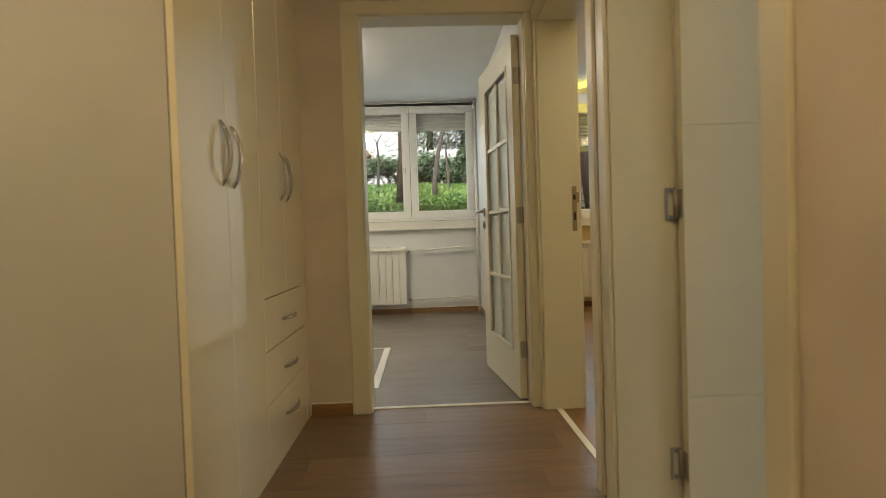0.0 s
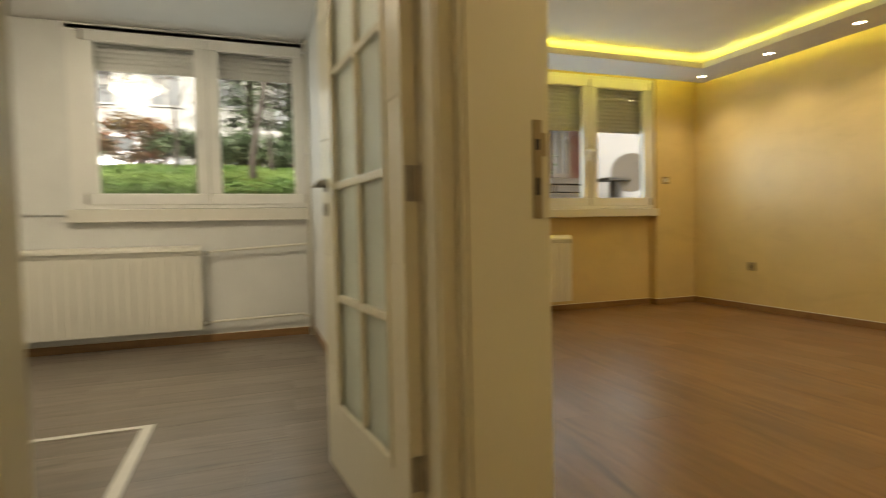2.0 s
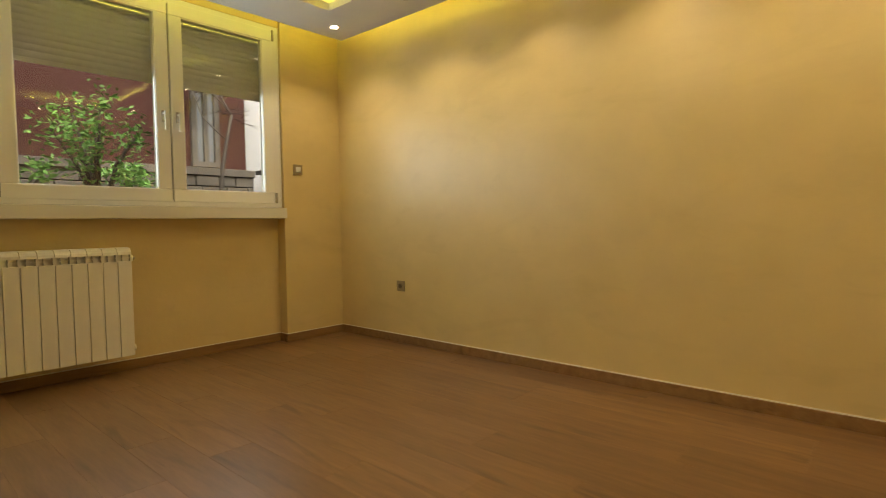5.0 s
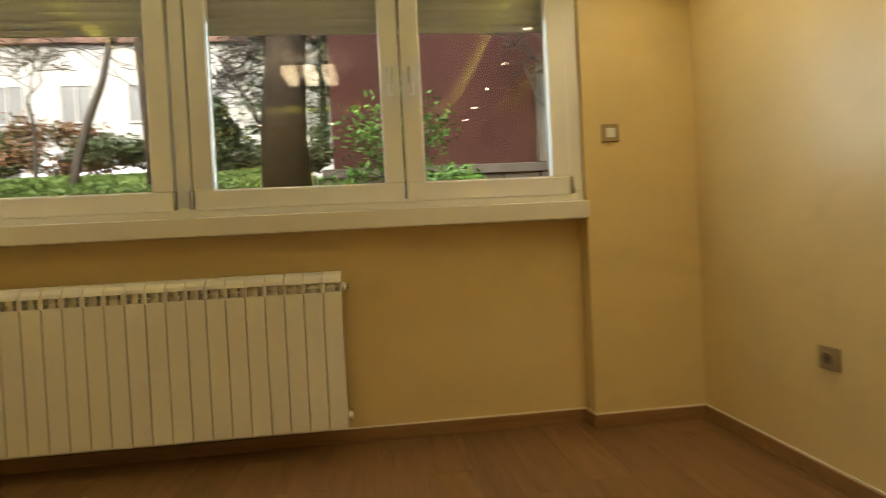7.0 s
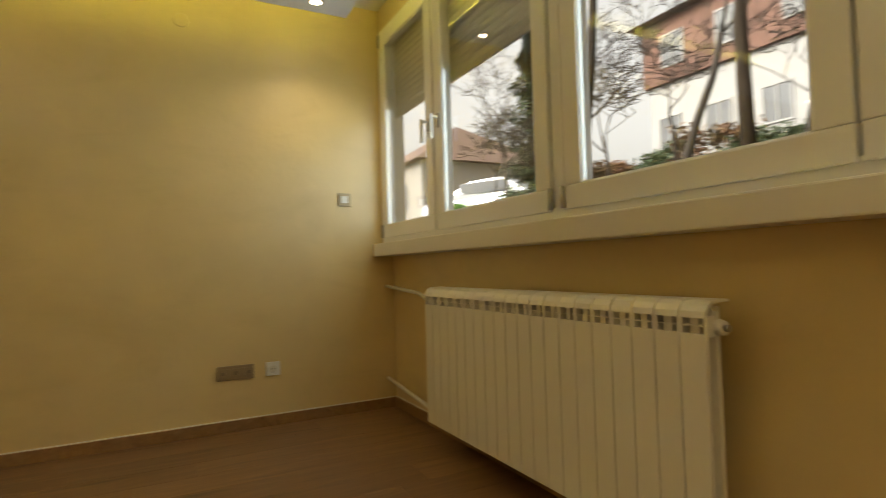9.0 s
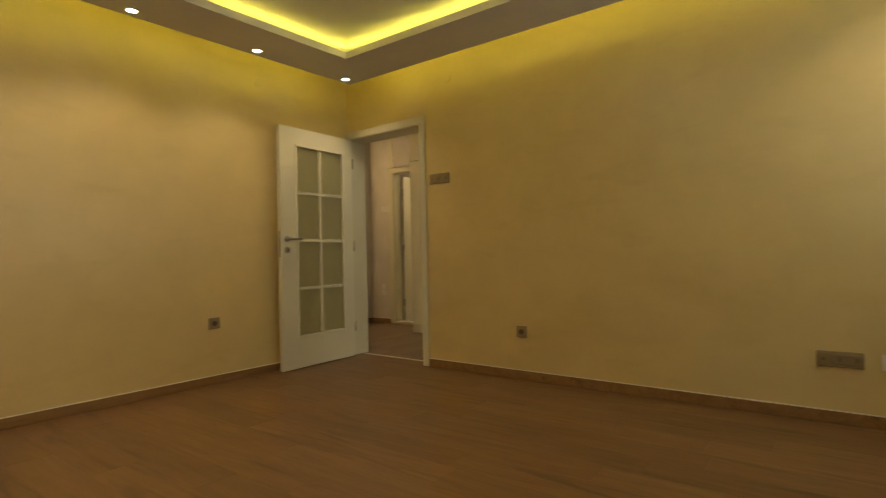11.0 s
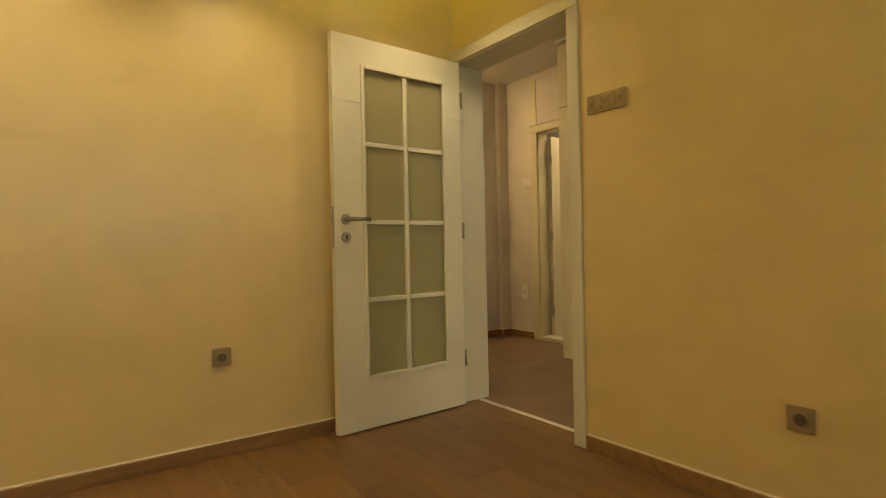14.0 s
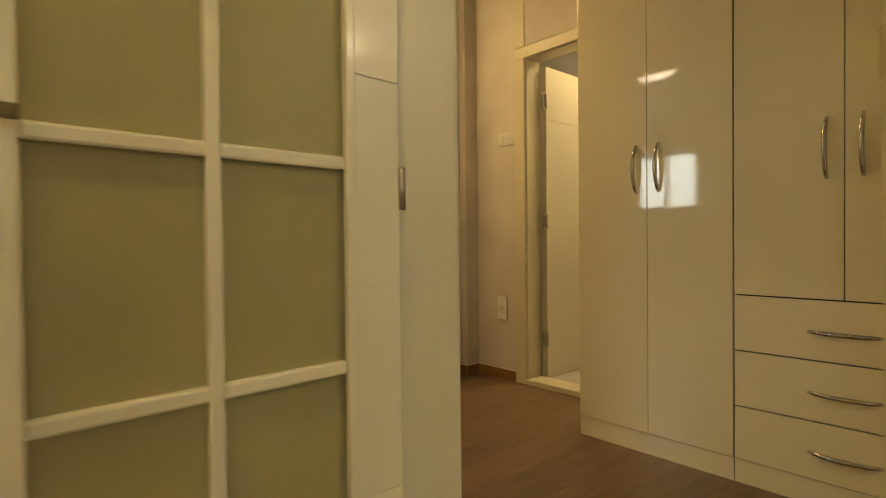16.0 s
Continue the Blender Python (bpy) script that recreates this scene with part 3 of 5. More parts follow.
    bx(bm, width, width + 0.010, 0.013, 0.027, 1.065, 1.085, 0.003)
    part("latch", bm, M_NICKEL, d)
    for z in hinges:
        bm = bmesh.new()
        hy = -0.004 if side < 0 else 0.044
        tube(bm, [(-0.006, hy, z - 0.045), (-0.006, hy, z + 0.045)], 0.0075, 12)
        if edge_plate:
            bx(bm, -0.002, 0.0015, 0.006, 0.034, z - 0.045, z + 0.045)
            for q in ((-0.040, -0.031, z - 0.052, z + 0.052), (-0.012, -0.006, z - 0.052, z + 0.052),
                      (-0.031, -0.012, z + 0.034, z + 0.052), (-0.031, -0.012, z - 0.052, z - 0.034)):
                bx(bm, q[0], q[1], hy - 0.0015, hy + 0.0015, q[2], q[3])
        hg = part("hinge", bm, M_NICKEL, d)
        if edge_plate:
            for zs in (-0.043, 0.043):
                bm = bmesh.new()
                tube(bm, [(-0.023, hy - 0.0022, z + zs), (-0.023, hy + 0.0022, z + zs)], 0.0035, 8)
                part("screw", bm, M_CHROME, hg)
    return d


door_frame("door_frame_1", "y", DB0, DB1, HX - 0.004, XL, "cream lacquered frame of the living room doorway", hd=HDB)
door_frame("door_frame_2", "x", DA0, DA1, YA0, YA1, "cream lacquered frame of the bedroom doorway", (0.095, 0.055), HDA, -2.56)
door_frame("door_frame_3", "y", DD0, DD1, HX - 0.004, XL, "cream lacquered frame of the kitchen doorway", (0.08, 0.08))
door_frame("door_frame_4", "y", DC0, DC1, HW - 0.12, HW, "white lacquered frame of the bathroom doorway", (0.09, 0.07), HD, 2.56)
leaf("door_1", "open white door with eight frosted panes, standing along the wall", pose(XL + 0.018, DB0 + 0.012, 0, 0, 0, 2.9), width=0.818, side=1, edge_plate=False)
leaf("door_2", "open white bedroom door with eight frosted panes", pose(DA1 - 0.004, YA1 - 0.03, 0, 0, 0, 96.5), width=0.82, side=-1, glass=M_FROST_CLEAR)
leaf("door_3", "open plain white grooved kitchen door", pose(XL + 0.012, DD1 - 0.05, 0, 0, 0, -1.5), width=0.80, glazed=False, side=1, hinges=(0.16, 1.0, 1.84))
leaf("door_4", "open plain white grooved bathroom door", pose(HW - 0.135, DC0 + 0.045, 0, 0, 0, 181), width=0.74, glazed=False, side=-1)


def strike(x, y, z, flip):
    s = thing("strike_plate", "brushed nickel strike plate set in the door jamb", "strike plate", m=pose(x, y, z, 0, 0, flip))
    bm = bmesh.new()
    bx(bm, -0.012, 0.012, -0.003, 0.0, -0.115, 0.115, 0.0012)
    bx(bm, 0.012, 0.024, -0.003, 0.0, 0.03, 0.085, 0.0012)
    part("plate", bm, M_BRONZE, s)
    for z0, z1 in ((0.045, 0.07), (-0.06, -0.02)):
        bm = bmesh.new()
        bx(bm, -0.006, 0.006, -0.0038, -0.003, z0, z1)
        part("slot", bm, M_DARK, s)


strike(0.645, DB1, 1.04, 0)

# thresholds
for nm, q in (("threshold_bedroom", (DA0, DA1, YA0 + 0.06, YA0 + 0.09)), ("threshold_living", (HX + 0.05, HX + 0.08, DB0, DB1)),
              ("threshold_kitchen", (HX + 0.05, HX + 0.08, DD0, DD1))):
    bm = bmesh.new()
    bx(bm, *q, 0.0, 0.005, 0.0015)
    tagged(part(nm, bm, M_TRIM), "thin pale threshold strip across the doorway", "threshold", kind="structure")
bm = bmesh.new()
bx(bm, HW - 0.12, HW + 0.02, DC0, DC1, 0.0, 0.035, 0.004)
tagged(part("threshold_bathroom", bm, M_FRAME), "raised white bathroom doorstep", "threshold", kind="structure")


# ---- windows ----
def shutter(name, x0, x1, y, z0, z1):
    """Half-lowered roller shutter: each slat a part."""
    s = thing(name, "half-lowered grey roller shutter outside the window", "roller shutter", "roller shutters", m=pose((x0 + x1) / 2, y, z0))
    w = (x1 - x0) / 2
    bm = bmesh.new()
    bx(bm, -w, w, -0.006, 0.006, 0.0, 0.028, 0.003)
    part("bottom_bar", bm, M_SHUT, s)
    n = int((z1 - z0 - 0.03) / 0.04) + 1
    bm = bmesh.new()
    prof = [(0.005 * math.sin(math.pi * k / 4) - 0.001, 0.04 * k / 4) for k in range(5)]
    for sgn in (-1, 1):
        vs = [[bm.verts.new((x, sgn * 0.004 - p[0], p[1])) for p in prof] for x in (-w, w)]
        for k in range(4):
            bm.faces.new((vs[0][k], vs[1][k], vs[1][k + 1], vs[0][k + 1]))
    me = mesh_of("slat", bm, M_SHUT)
    for i in range(n):
        o = new("slat", me)
        o.parent = s
        o.location = (0, 0, 0.03 + 0.04 * i)


def pvc_window(name, x0, x1, yf, sashes, mullions, label, handles, hinges, zb=ZW0):
    """Frame with its front at yf; sashes: (x0, x1) of each casement."""
    w = thing(name, label, "window", kind="structure", m=pose((x0 + x1) / 2, yf, zb))
    ox = (x0 + x1) / 2
    H = ZW1 - ZW0
    bm = bmesh.new()
    for q in ((x0, x1, 0.0, 0.045), (x0, x1, H - 0.05, H), (x0, sashes[0][0] + 0.02, 0.045, H - 0.05), (sashes[-1][1] - 0.02, x1, 0.045, H - 0.05)):
        bx(bm, q[0] - ox, q[1] - ox, 0.012, 0.075, q[2], q[3], 0.003)
    part("window_frame", bm, M_PVC, w)
    for c in mullions:
        bm = bmesh.new()
        bx(bm, c - 0.03 - ox, c + 0.03 - ox, 0.012, 0.075, 0.045, H - 0.05, 0.003)
        part("mullion", bm, M_PVC, w)
    for a, b in sashes:
        a, b = a - ox, b - ox
        p = 0.085
        bm = bmesh.new()
        for q in ((a, b, 0.03, 0.03 + p), (a, b, H - 0.035 - p, H - 0.035)):
            bx(bm, q[0], q[1], 0.0, 0.06, q[2], q[3], 0.006)
        for q in ((a, a + p), (b - p, b)):
            bx(bm, q[0], q[1], 0.0, 0.06, 0.03 + p, H - 0.035 - p, 0.006)
        s = part("sash", bm, M_PVC, w)
        bm = bmesh.new()
        for q in ((a + p - 0.002, b - p + 0.002, 0.028 + p, 0.034 + p), (a + p - 0.002, b - p + 0.002, H - 0.041 - p, H - 0.033 - p),
                  (a + p - 0.002, a + p + 0.004, 0.034 + p, H - 0.041 - p), (b - p - 0.004, b - p + 0.002, 0.034 + p, H - 0.041 - p)):
            bx(bm, q[0], q[1], 0.008, 0.05, q[2], q[3])
        part("glazing_bead", bm, M_PVC, s)
        bm = bmesh.new()
        bx(bm, a + p - 0.004, b - p + 0.004, 0.028, 0.034, 0.026 + p, H - 0.031 - p)
        g = part("pane", bm, M_GLASS, s, "clear window pane")
        g.visible_shadow = False
    for hxp in handles:
        bm = bmesh.new()
        u = hxp - ox
        bx(bm, u - 0.013, u + 0.013, -0.01, 0.0, 0.56, 0.635, 0.003)
        h = part("handle_plate", bm, M_NICKEL, w)
        bm = bmesh.new()
        tube(bm, [(u, -0.005, 0.615), (u, -0.042, 0.615)], 0.008, 12)
        bx(bm, u - 0.009, u + 0.009, -0.052, -0.036, 0.50, 0.628, 0.005)
        part("handle", bm, M_PLASTIC, h)
    for hxp in hinges:
        for z in (0.035, H - 0.115):
            bm = bmesh.new()
            tube(bm, [(hxp - ox, -0.004, z), (hxp - ox, -0.004, z + 0.08)], 0.0095, 12)
            part("hinge", bm, M_NICKEL, w)
    return w


WF = 6.572
pvc_window("window_1", WX0, WX1, WF, ((0.705, 1.457), (1.485, 2.410), (2.495, 3.410), (3.420, 4.187)), (1.471, 2.452),
           "wide four-sash white plastic window above the radiator", (1.415, 1.53, 3.368, 3.462), (0.71, 2.418, 2.487, 4.192))
setting("window_reveal", M_WALL_B, (XL, WX1, WF + 0.075, YOUT, ZW0 - 0.04, ZW0 - 0.002), label="plastered window reveal", category="reveal")
VF = 6.54
pvc_window("window_2", VX0, VX1, VF, ((-1.15, -0.281), (-0.275, 0.485)), (),
           "two-sash white plastic bedroom window", (-0.345, -0.212), (-1.145, 0.49), ZW0 + 0.035)
setting("window_reveal_bedroom", M_WALL_W, (VX0, VX1, VF + 0.075, YOUT, ZW0 - 0.04, ZW0 - 0.002), label="white window reveal", category="reveal")
setting("bedroom_window_head", M_WALL_W, (-2.9, BX - 0.004, VF + 0.012, BY - 0.002, ZW1 + 0.002, ZC - 0.12), (-2.9, VX0, VF + 0.012, BY - 0.002, 1.06, ZW1 + 0.002),
        (VX1, BX - 0.004, VF + 0.012, BY - 0.002, 1.06, ZW1 + 0.002), label="white lintel above the bedroom window")
setting("window_head", M_WALL_B, (XL, WX1, WF + 0.012, YN - 0.002, ZW1 + 0.002, ZC), label="beige lintel above the wide window")
for nm, q in (("window_sill_1", (XL, WX1, 6.515, YN + 0.02, 0.985, 1.066)), ("window_sill_2", (VX0 - 0.03, BX - 0.006, 6.508, BY + 0.03, 1.0, 1.10))):
    bm = bmesh.new()
    bx(bm, *q, 0.006)
    tagged(part(nm, bm, M_SILL), "deep cream window sill board", "window sill", kind="structure")
for a, b in ((0.70, 1.455), (1.46, 2.44), (2.46, 3.412), (3.416, 4.23)):
    shutter("roller_shutter", a, b, YOUT - 0.065, 1.90, 2.46)
for a, b in ((-1.2, -0.281), (-0.277, 0.49)):
    shutter("roller_shutter", a, b, YOUT - 0.065, 2.20, 2.46)


# ---- radiators ----
def radiator(x0, n, wall, front, z0, label, pipes):
    """Aluminium radiator of n sections, each with a front plate, fins and a curved grille top; x0 is its west end."""
    P, D, H = 0.0805, 0.095, 0.68
    r = thing("radiator", label, "radiator", "radiators", m=pose(x0, front, z0))
    bm = bmesh.new()
    bx(bm, 0.002, P - 0.002, 0.0, 0.012, 0.0, H - 0.085, 0.002)
    front_me = mesh_of("front_plate", bm, M_RAD)
    bm = bmesh.new()
    prof = [(0.0, H - 0.045), (0.004, H - 0.028), (0.014, H - 0.012), (0.03, H - 0.003), (0.06, H), (D, H), (D, H - 0.006), (0.06, H - 0.007),
            (0.032, H - 0.01), (0.018, H - 0.018), (0.01, H - 0.03), (0.006, H - 0.045)]
    va = [bm.verts.new((0.002, y, z)) for y, z in prof]
    vb = [bm.verts.new((P - 0.002, y, z)) for y, z in prof]
    k = len(prof)
    for i in range(k):
        bm.faces.new((va[i], va[(i + 1) % k], vb[(i + 1) % k], vb[i]))
    bm.faces.new(va)
    bm.faces.new(vb[::-1])
    top_me = mesh_of("top_grille", bm, M_RAD)
    bm = bmesh.new()
    bx(bm, 0.030, P - 0.030, 0.012, D, 0.01, H - 0.02)
    bx(bm, 0.004, P - 0.004, 0.044, 0.052, 0.02, H - 0.03)
    bx(bm, 0.002, P - 0.002, 0.030, 0.066, 0.02, 0.06)
    bx(bm, 0.002, P - 0.002, 0.030, 0.066, H - 0.09, H - 0.05)
    bx(bm, 0.0, 0.008, 0.004, 0.036, H - 0.092, H - 0.040)
    bx(bm, P - 0.008, P, 0.004, 0.036, H - 0.092, H - 0.040)
    bx(bm, 0.008, P - 0.008, 0.036, 0.040, H - 0.092, H - 0.022)
    bx(bm, 0.008, P - 0.008, 0.006, 0.024, H - 0.067, H - 0.064)
    body_me = mesh_of("column", bm, M_RAD)
    for i in range(n):
        for nm, me in (("column", body_me), ("front_plate", front_me), ("top_grille", top_me)):
            o = new(nm, me)
            o.parent = r
            o.location = (i * P, 0, 0)
    L = n * P
    for e, s in ((0.0, -1), (L, 1)):
        for z in (0.04, H - 0.07):
            bm = bmesh.new()
            tube(bm, [(e, 0.048, z), (e + s * 0.018, 0.048, z)], [0.022, 0.018], 12)
            part("plug", bm, M_RAD, r)
    for s, z in ((1, H - 0.07),):
        bm = bmesh.new()
        tube(bm, [(L + 0.016, 0.048, z), (L + 0.03, 0.048, z)], 0.009, 10)
        part("air_valve", bm, M_NICKEL, r)
    for e in (0.15, L - 0.15):
        for z in (0.05, H - 0.09):
            bm = bmesh.new()
            bx(bm, e - 0.02, e + 0.02, D - 0.01, wall - front, z, z + 0.04)
            part("bracket", bm, M_RAD, r)
    for pts in pipes:
        bm = bmesh.new()
        tube(bm, [Vector(p) - Vector((x0, front, z0)) for p in pts], 0.0105, 12)
        part("feed_pipe", bm, M_RAD, r, "cream painted heating pipe")
    for pts in pipes:
        bm = bmesh.new()
        a, b = Vector(pts[-1]) - Vector((x0, front, z0)), Vector(pts[-2]) - Vector((x0, front, z0))
        d = (b - a).normalized()
        tube(bm, [a - d * 0.004, a + d * 0.045], 0.017, 12)
        part("valve", bm, M_NICKEL, r)
    return r


radiator(1.50, 20, YN, 6.478, 0.125, "long cream aluminium radiator under the wide window",
         (((XL + 0.002, 6.60, 0.79), (1.2, 6.585, 0.76), (1.41, 6.535, 0.735), (1.48, 6.526, 0.735)),
          ((XL + 0.002, 6.60, 0.19), (1.3, 6.55, 0.165), (1.48, 6.526, 0.165))))
radiator(-1.97, 20, BY, 6.45, 0.125, "cream aluminium radiator under the bedroom window",
         (((0.50, 6.51, 0.79), (0.45, 6.50, 0.79), (-0.28, 6.505, 0.75), (-0.355, 6.498, 0.735)),
          ((0.50, 6.51, 0.155), (0.42, 6.50, 0.19), (-0.28, 6.505, 0.175), (-0.355, 6.498, 0.165))))
bm = bmesh.new()
tube(bm, [(0, 0, 0.0), (0, 0, 2.52)], 0.017, 14)
riser = tagged(part("heating_riser", bm, M_RAD), "cream painted vertical heating pipe in the bedroom corner", "pipe")
riser.location = (0.50, 6.49, 0.0)
for z in (1.55, 2.4):
    bm = bmesh.new()
    tube(bm, [(0, 0, z), (0, 0, z + 0.015)], 0.022, 14)
    part("clip", bm, M_PLASTIC, riser)


# ---- sockets and switches ----
def plate(name, label, category, m, w, h, material, kind):
    """Wall plate in the x-z plane that faces -y; kind: how its inside is filled."""
    p = thing(name, label, category, m=m)
    bm = bmesh.new()
    bx(bm, -w / 2, w / 2, -0.010, 0.0, -h / 2, h / 2, 0.003)
    part("plate", bm, material, p)
    if kind == "socket":
        bm = bmesh.new()
        tube(bm, [(0, -0.0095, 0), (0, -0.0125, 0)], [0.024, 0.022], 24)
        part("insert", bm, material, p)
        bm = bmesh.new()
        tube(bm, [(0, -0.0122, 0), (0, -0.0128, 0)], 0.0195, 24)
        part("recess", bm, M_BRONZE_DARK if material is not M_PLASTIC else M_TRIM, p)
        bm = bmesh.new()
        for s in (-0.0095, 0.0095):
            tube(bm, [(s, -0.0125, 0), (s, -0.0135, 0)], 0.003, 8)
        part("pin_hole", bm, M_BLACK, p)
    elif kind == "rocker":
        bm = bmesh.new()
        bx(bm, -0.022, 0.022, -0.0135, -0.0095, -0.022, 0.022, 0.002)
        part("rocker", bm, M_PLASTIC, p, "white rocker")
    else:
        n = int(kind)
        step = (w - 0.024) / n
        for i in range(n):
            bm = bmesh.new()
            x = -w / 2 + 0.012 + step * i
            bx(bm, x + 0.002, x + step - 0.002, -0.0135, -0.0095, -h / 2 + 0.016, h / 2 - 0.016, 0.002)
            part("module", bm, material, p)
            if i % 2 == 0:
                bm = bmesh.new()
                bx(bm, x + 0.009, x + step - 0.009, -0.0145, -0.0134, -0.010, 0.008, 0.001)
                part("contact", bm, M_TRIM if material is M_PLASTIC else M_CHAMP, p)
    return p


E90, W90 = 90, -90      # plates that face west (on an east wall) and east (on a west wall)
plate("wall_socket", "bronze wall socket on the beige wall", "socket", pose(2.013, Y0, 0.449, 0, 0, 180), 0.082, 0.082, M_BRONZE, "socket")
plate("wall_socket", "bronze wall socket near the doorway", "socket", pose(XL, 3.788, 0.346, 0, 0, 90), 0.082, 0.082, M_BRONZE, "socket")
plate("wall_socket", "bronze wall socket on the long beige wall", "socket", pose(XR, 5.814, 0.445, 0, 0, -90), 0.082, 0.082, M_BRONZE, "socket")
plate("wall_socket", "white wall socket beside a bronze multi-socket", "socket", pose(XL, 5.868, 0.333, 0, 0, 90), 0.08, 0.08, M_PLASTIC, "socket")
plate("multi_socket", "bronze multi-outlet wall plate", "socket", pose(XL, 5.66, 0.333, 0, 0, 90), 0.20, 0.082, M_BRONZE, "5")
plate("switch_panel", "bronze multi-switch wall plate beside the doorway", "switch", pose(XL, 3.059, 1.54, 0, 0, 90), 0.20, 0.082, M_BRONZE, "5")
plate("light_switch", "white switch in a bronze frame on the wall", "switch", pose(XL, 6.326, 1.35, 0, 0, 90), 0.082, 0.082, M_BRONZE, "rocker")
plate("light_switch", "white switch in a bronze frame on the pier", "switch", pose(4.378, YP, 1.376), 0.082, 0.082, M_BRONZE, "rocker")
plate("wall_socket", "white wall socket high beside the air conditioner", "socket", pose(XR, 2.12, 2.02, 0, 0, -90), 0.085, 0.085, M_PLASTIC, "socket")
plate("wall_socket", "bronze wall socket low beside the door", "socket", pose(4.58, Y0, 0.42, 0, 0, 180), 0.082, 0.082, M_BRONZE, "socket")
plate("wall_socket", "white double wall socket in the hall", "socket", pose(HW, 0.556, 0.463, 0, 0, 90), 0.082, 0.15, M_PLASTIC, "socket")
plate("switch_panel", "white multi-switch plate in the hall", "switch", pose(HW, 0.62, 1.558, 0, 0, 90), 0.16, 0.082, M_PLASTIC, "4")
plate("wall_socket", "dark wall socket on the white bedroom wall", "socket", pose(BX - 0.004, 5.45, 0.42, 0, 0, -90), 0.082, 0.082, M_BRONZE, "socket")
for x, y, r in ((1.6, Y0, 180), (XL, 3.15, 90), (XL, 5.4, 90)):
    c = thing("junction_cover", "round painted junction box cover", "cover", m=pose(x, y, 2.34, 0, 0, r))
    bm = bmesh.new()
    tube(bm, [(0, 0, 0), (0, -0.004, 0)], [0.04, 0.038], 24)
    part("lid", bm, M_WALL_B, c)


# ---- air conditioner ----
ac = thing("air_conditioner", "wall-mounted air conditioner with a champagne mottled front", "air conditioner", m=pose(XR, 2.62, 2.075, 0, 0, -90))
bm = bmesh.new()
prof = [(0.0, 0.0), (-0.12, 0.0), (-0.165, 0.03), (-0.185, 0.075), (-0.19, 0.11), (-0.175, 0.24), (-0.16, 0.252), (0.0, 0.252)]
w = 0.37
va = [bm.verts.new((-w, y, z)) for y, z in prof]
vb = [bm.verts.new((w, y, z)) for y, z in prof]
for i in range(len(prof)):
    j = (i + 1) % len(prof)
    bm.faces.new((va[i], va[j], vb[j], vb[i]))
bm.faces.new(va), bm.faces.new(vb[::-1])
part("body", bm, M_AC, ac)
bm = bmesh.new()
vs = [bm.verts.new(p) for p in ((-w + 0.004, -0.192, 0.112), (w - 0.004, -0.192, 0.112), (w - 0.004, -0.179, 0.24), (-w + 0.004, -0.179, 0.24))]
vt = [bm.verts.new(v.co + Vector((0, -0.008, 0))) for v in vs]
for q in (vs[::-1], vt):
    bm.faces.new(q)
for i in range(4):
    bm.faces.new((vs[i], vs[(i + 1) % 4], vt[(i + 1) % 4], vt[i]))
part("front_panel", bm, M_CHAMP, ac, "champagne mottled front panel")
bm = bmesh.new()
bx(bm, -w + 0.03, w - 0.12, -0.176, -0.150, 0.036, 0.062)
part("outlet", bm, M_BLACK, ac)
bm = bmesh.new()
bx(bm, -w + 0.03, w - 0.12, -0.178, -0.125, 0.012, 0.034, 0.004)
part("louvre", bm, M_AC, ac)
bm = bmesh.new()
tube(bm, [(0.02, -0.186, 0.098), (0.02, -0.196, 0.098)], [0.022, 0.02], 16)
part("badge", bm, M_NICKEL, ac)
cord = thing("hanging_cable", "thin white cable hanging from the air conditioner", "cable", m=pose(XR - 0.012, 2.28, 0.77))
bm = bmesh.new()
tube(bm, [(0, 0.0, 1.3), (0, -0.004, 0.8), (0, 0.006, 0.5), (0, 0.022, 0.3), (0, 0.02, 0.12), (0, 0.012, 0.03)], 0.0035, 8)
part("cord", bm, M_PLASTIC, cord)
bm = bmesh.new()
tube(bm, [(0, 0.012, 0.035), (0, 0.012, 0.0)], [0.006, 0.012], 12)
part("end_cap", bm, M_BRONZE, cord)


# ---- ceiling lamps ----
ch = thing("ceiling_lamp", "ceiling lamp with six lit square opal glass shades", "ceiling lamp", m=pose(2.75, 4.3, ZI))
bm = bmesh.new()
bx(bm, -0.2, 0.2, -0.03, 0.03, -0.03, 0.0, 0.004)
bx(bm, -0.24, 0.24, -0.11, -0.09, -0.06, -0.03, 0.004)
bx(bm, -0.24, 0.24, 0.09, 0.11, -0.06, -0.03, 0.004)
bx(bm, -0.02, 0.02, -0.09, 0.09, -0.058, -0.028)
part("frame", bm, M_CHROME, ch)
for i in (-1, 0, 1):
    for j in (-1, 1):
        bm = bmesh.new()
        bx(bm, i * 0.165 - 0.055, i * 0.165 + 0.055, j * 0.10 - 0.055, j * 0.10 + 0.055, -0.16, -0.06, 0.02)
        part("shade", bm, M_SHADE, ch, "square opal glass shade")
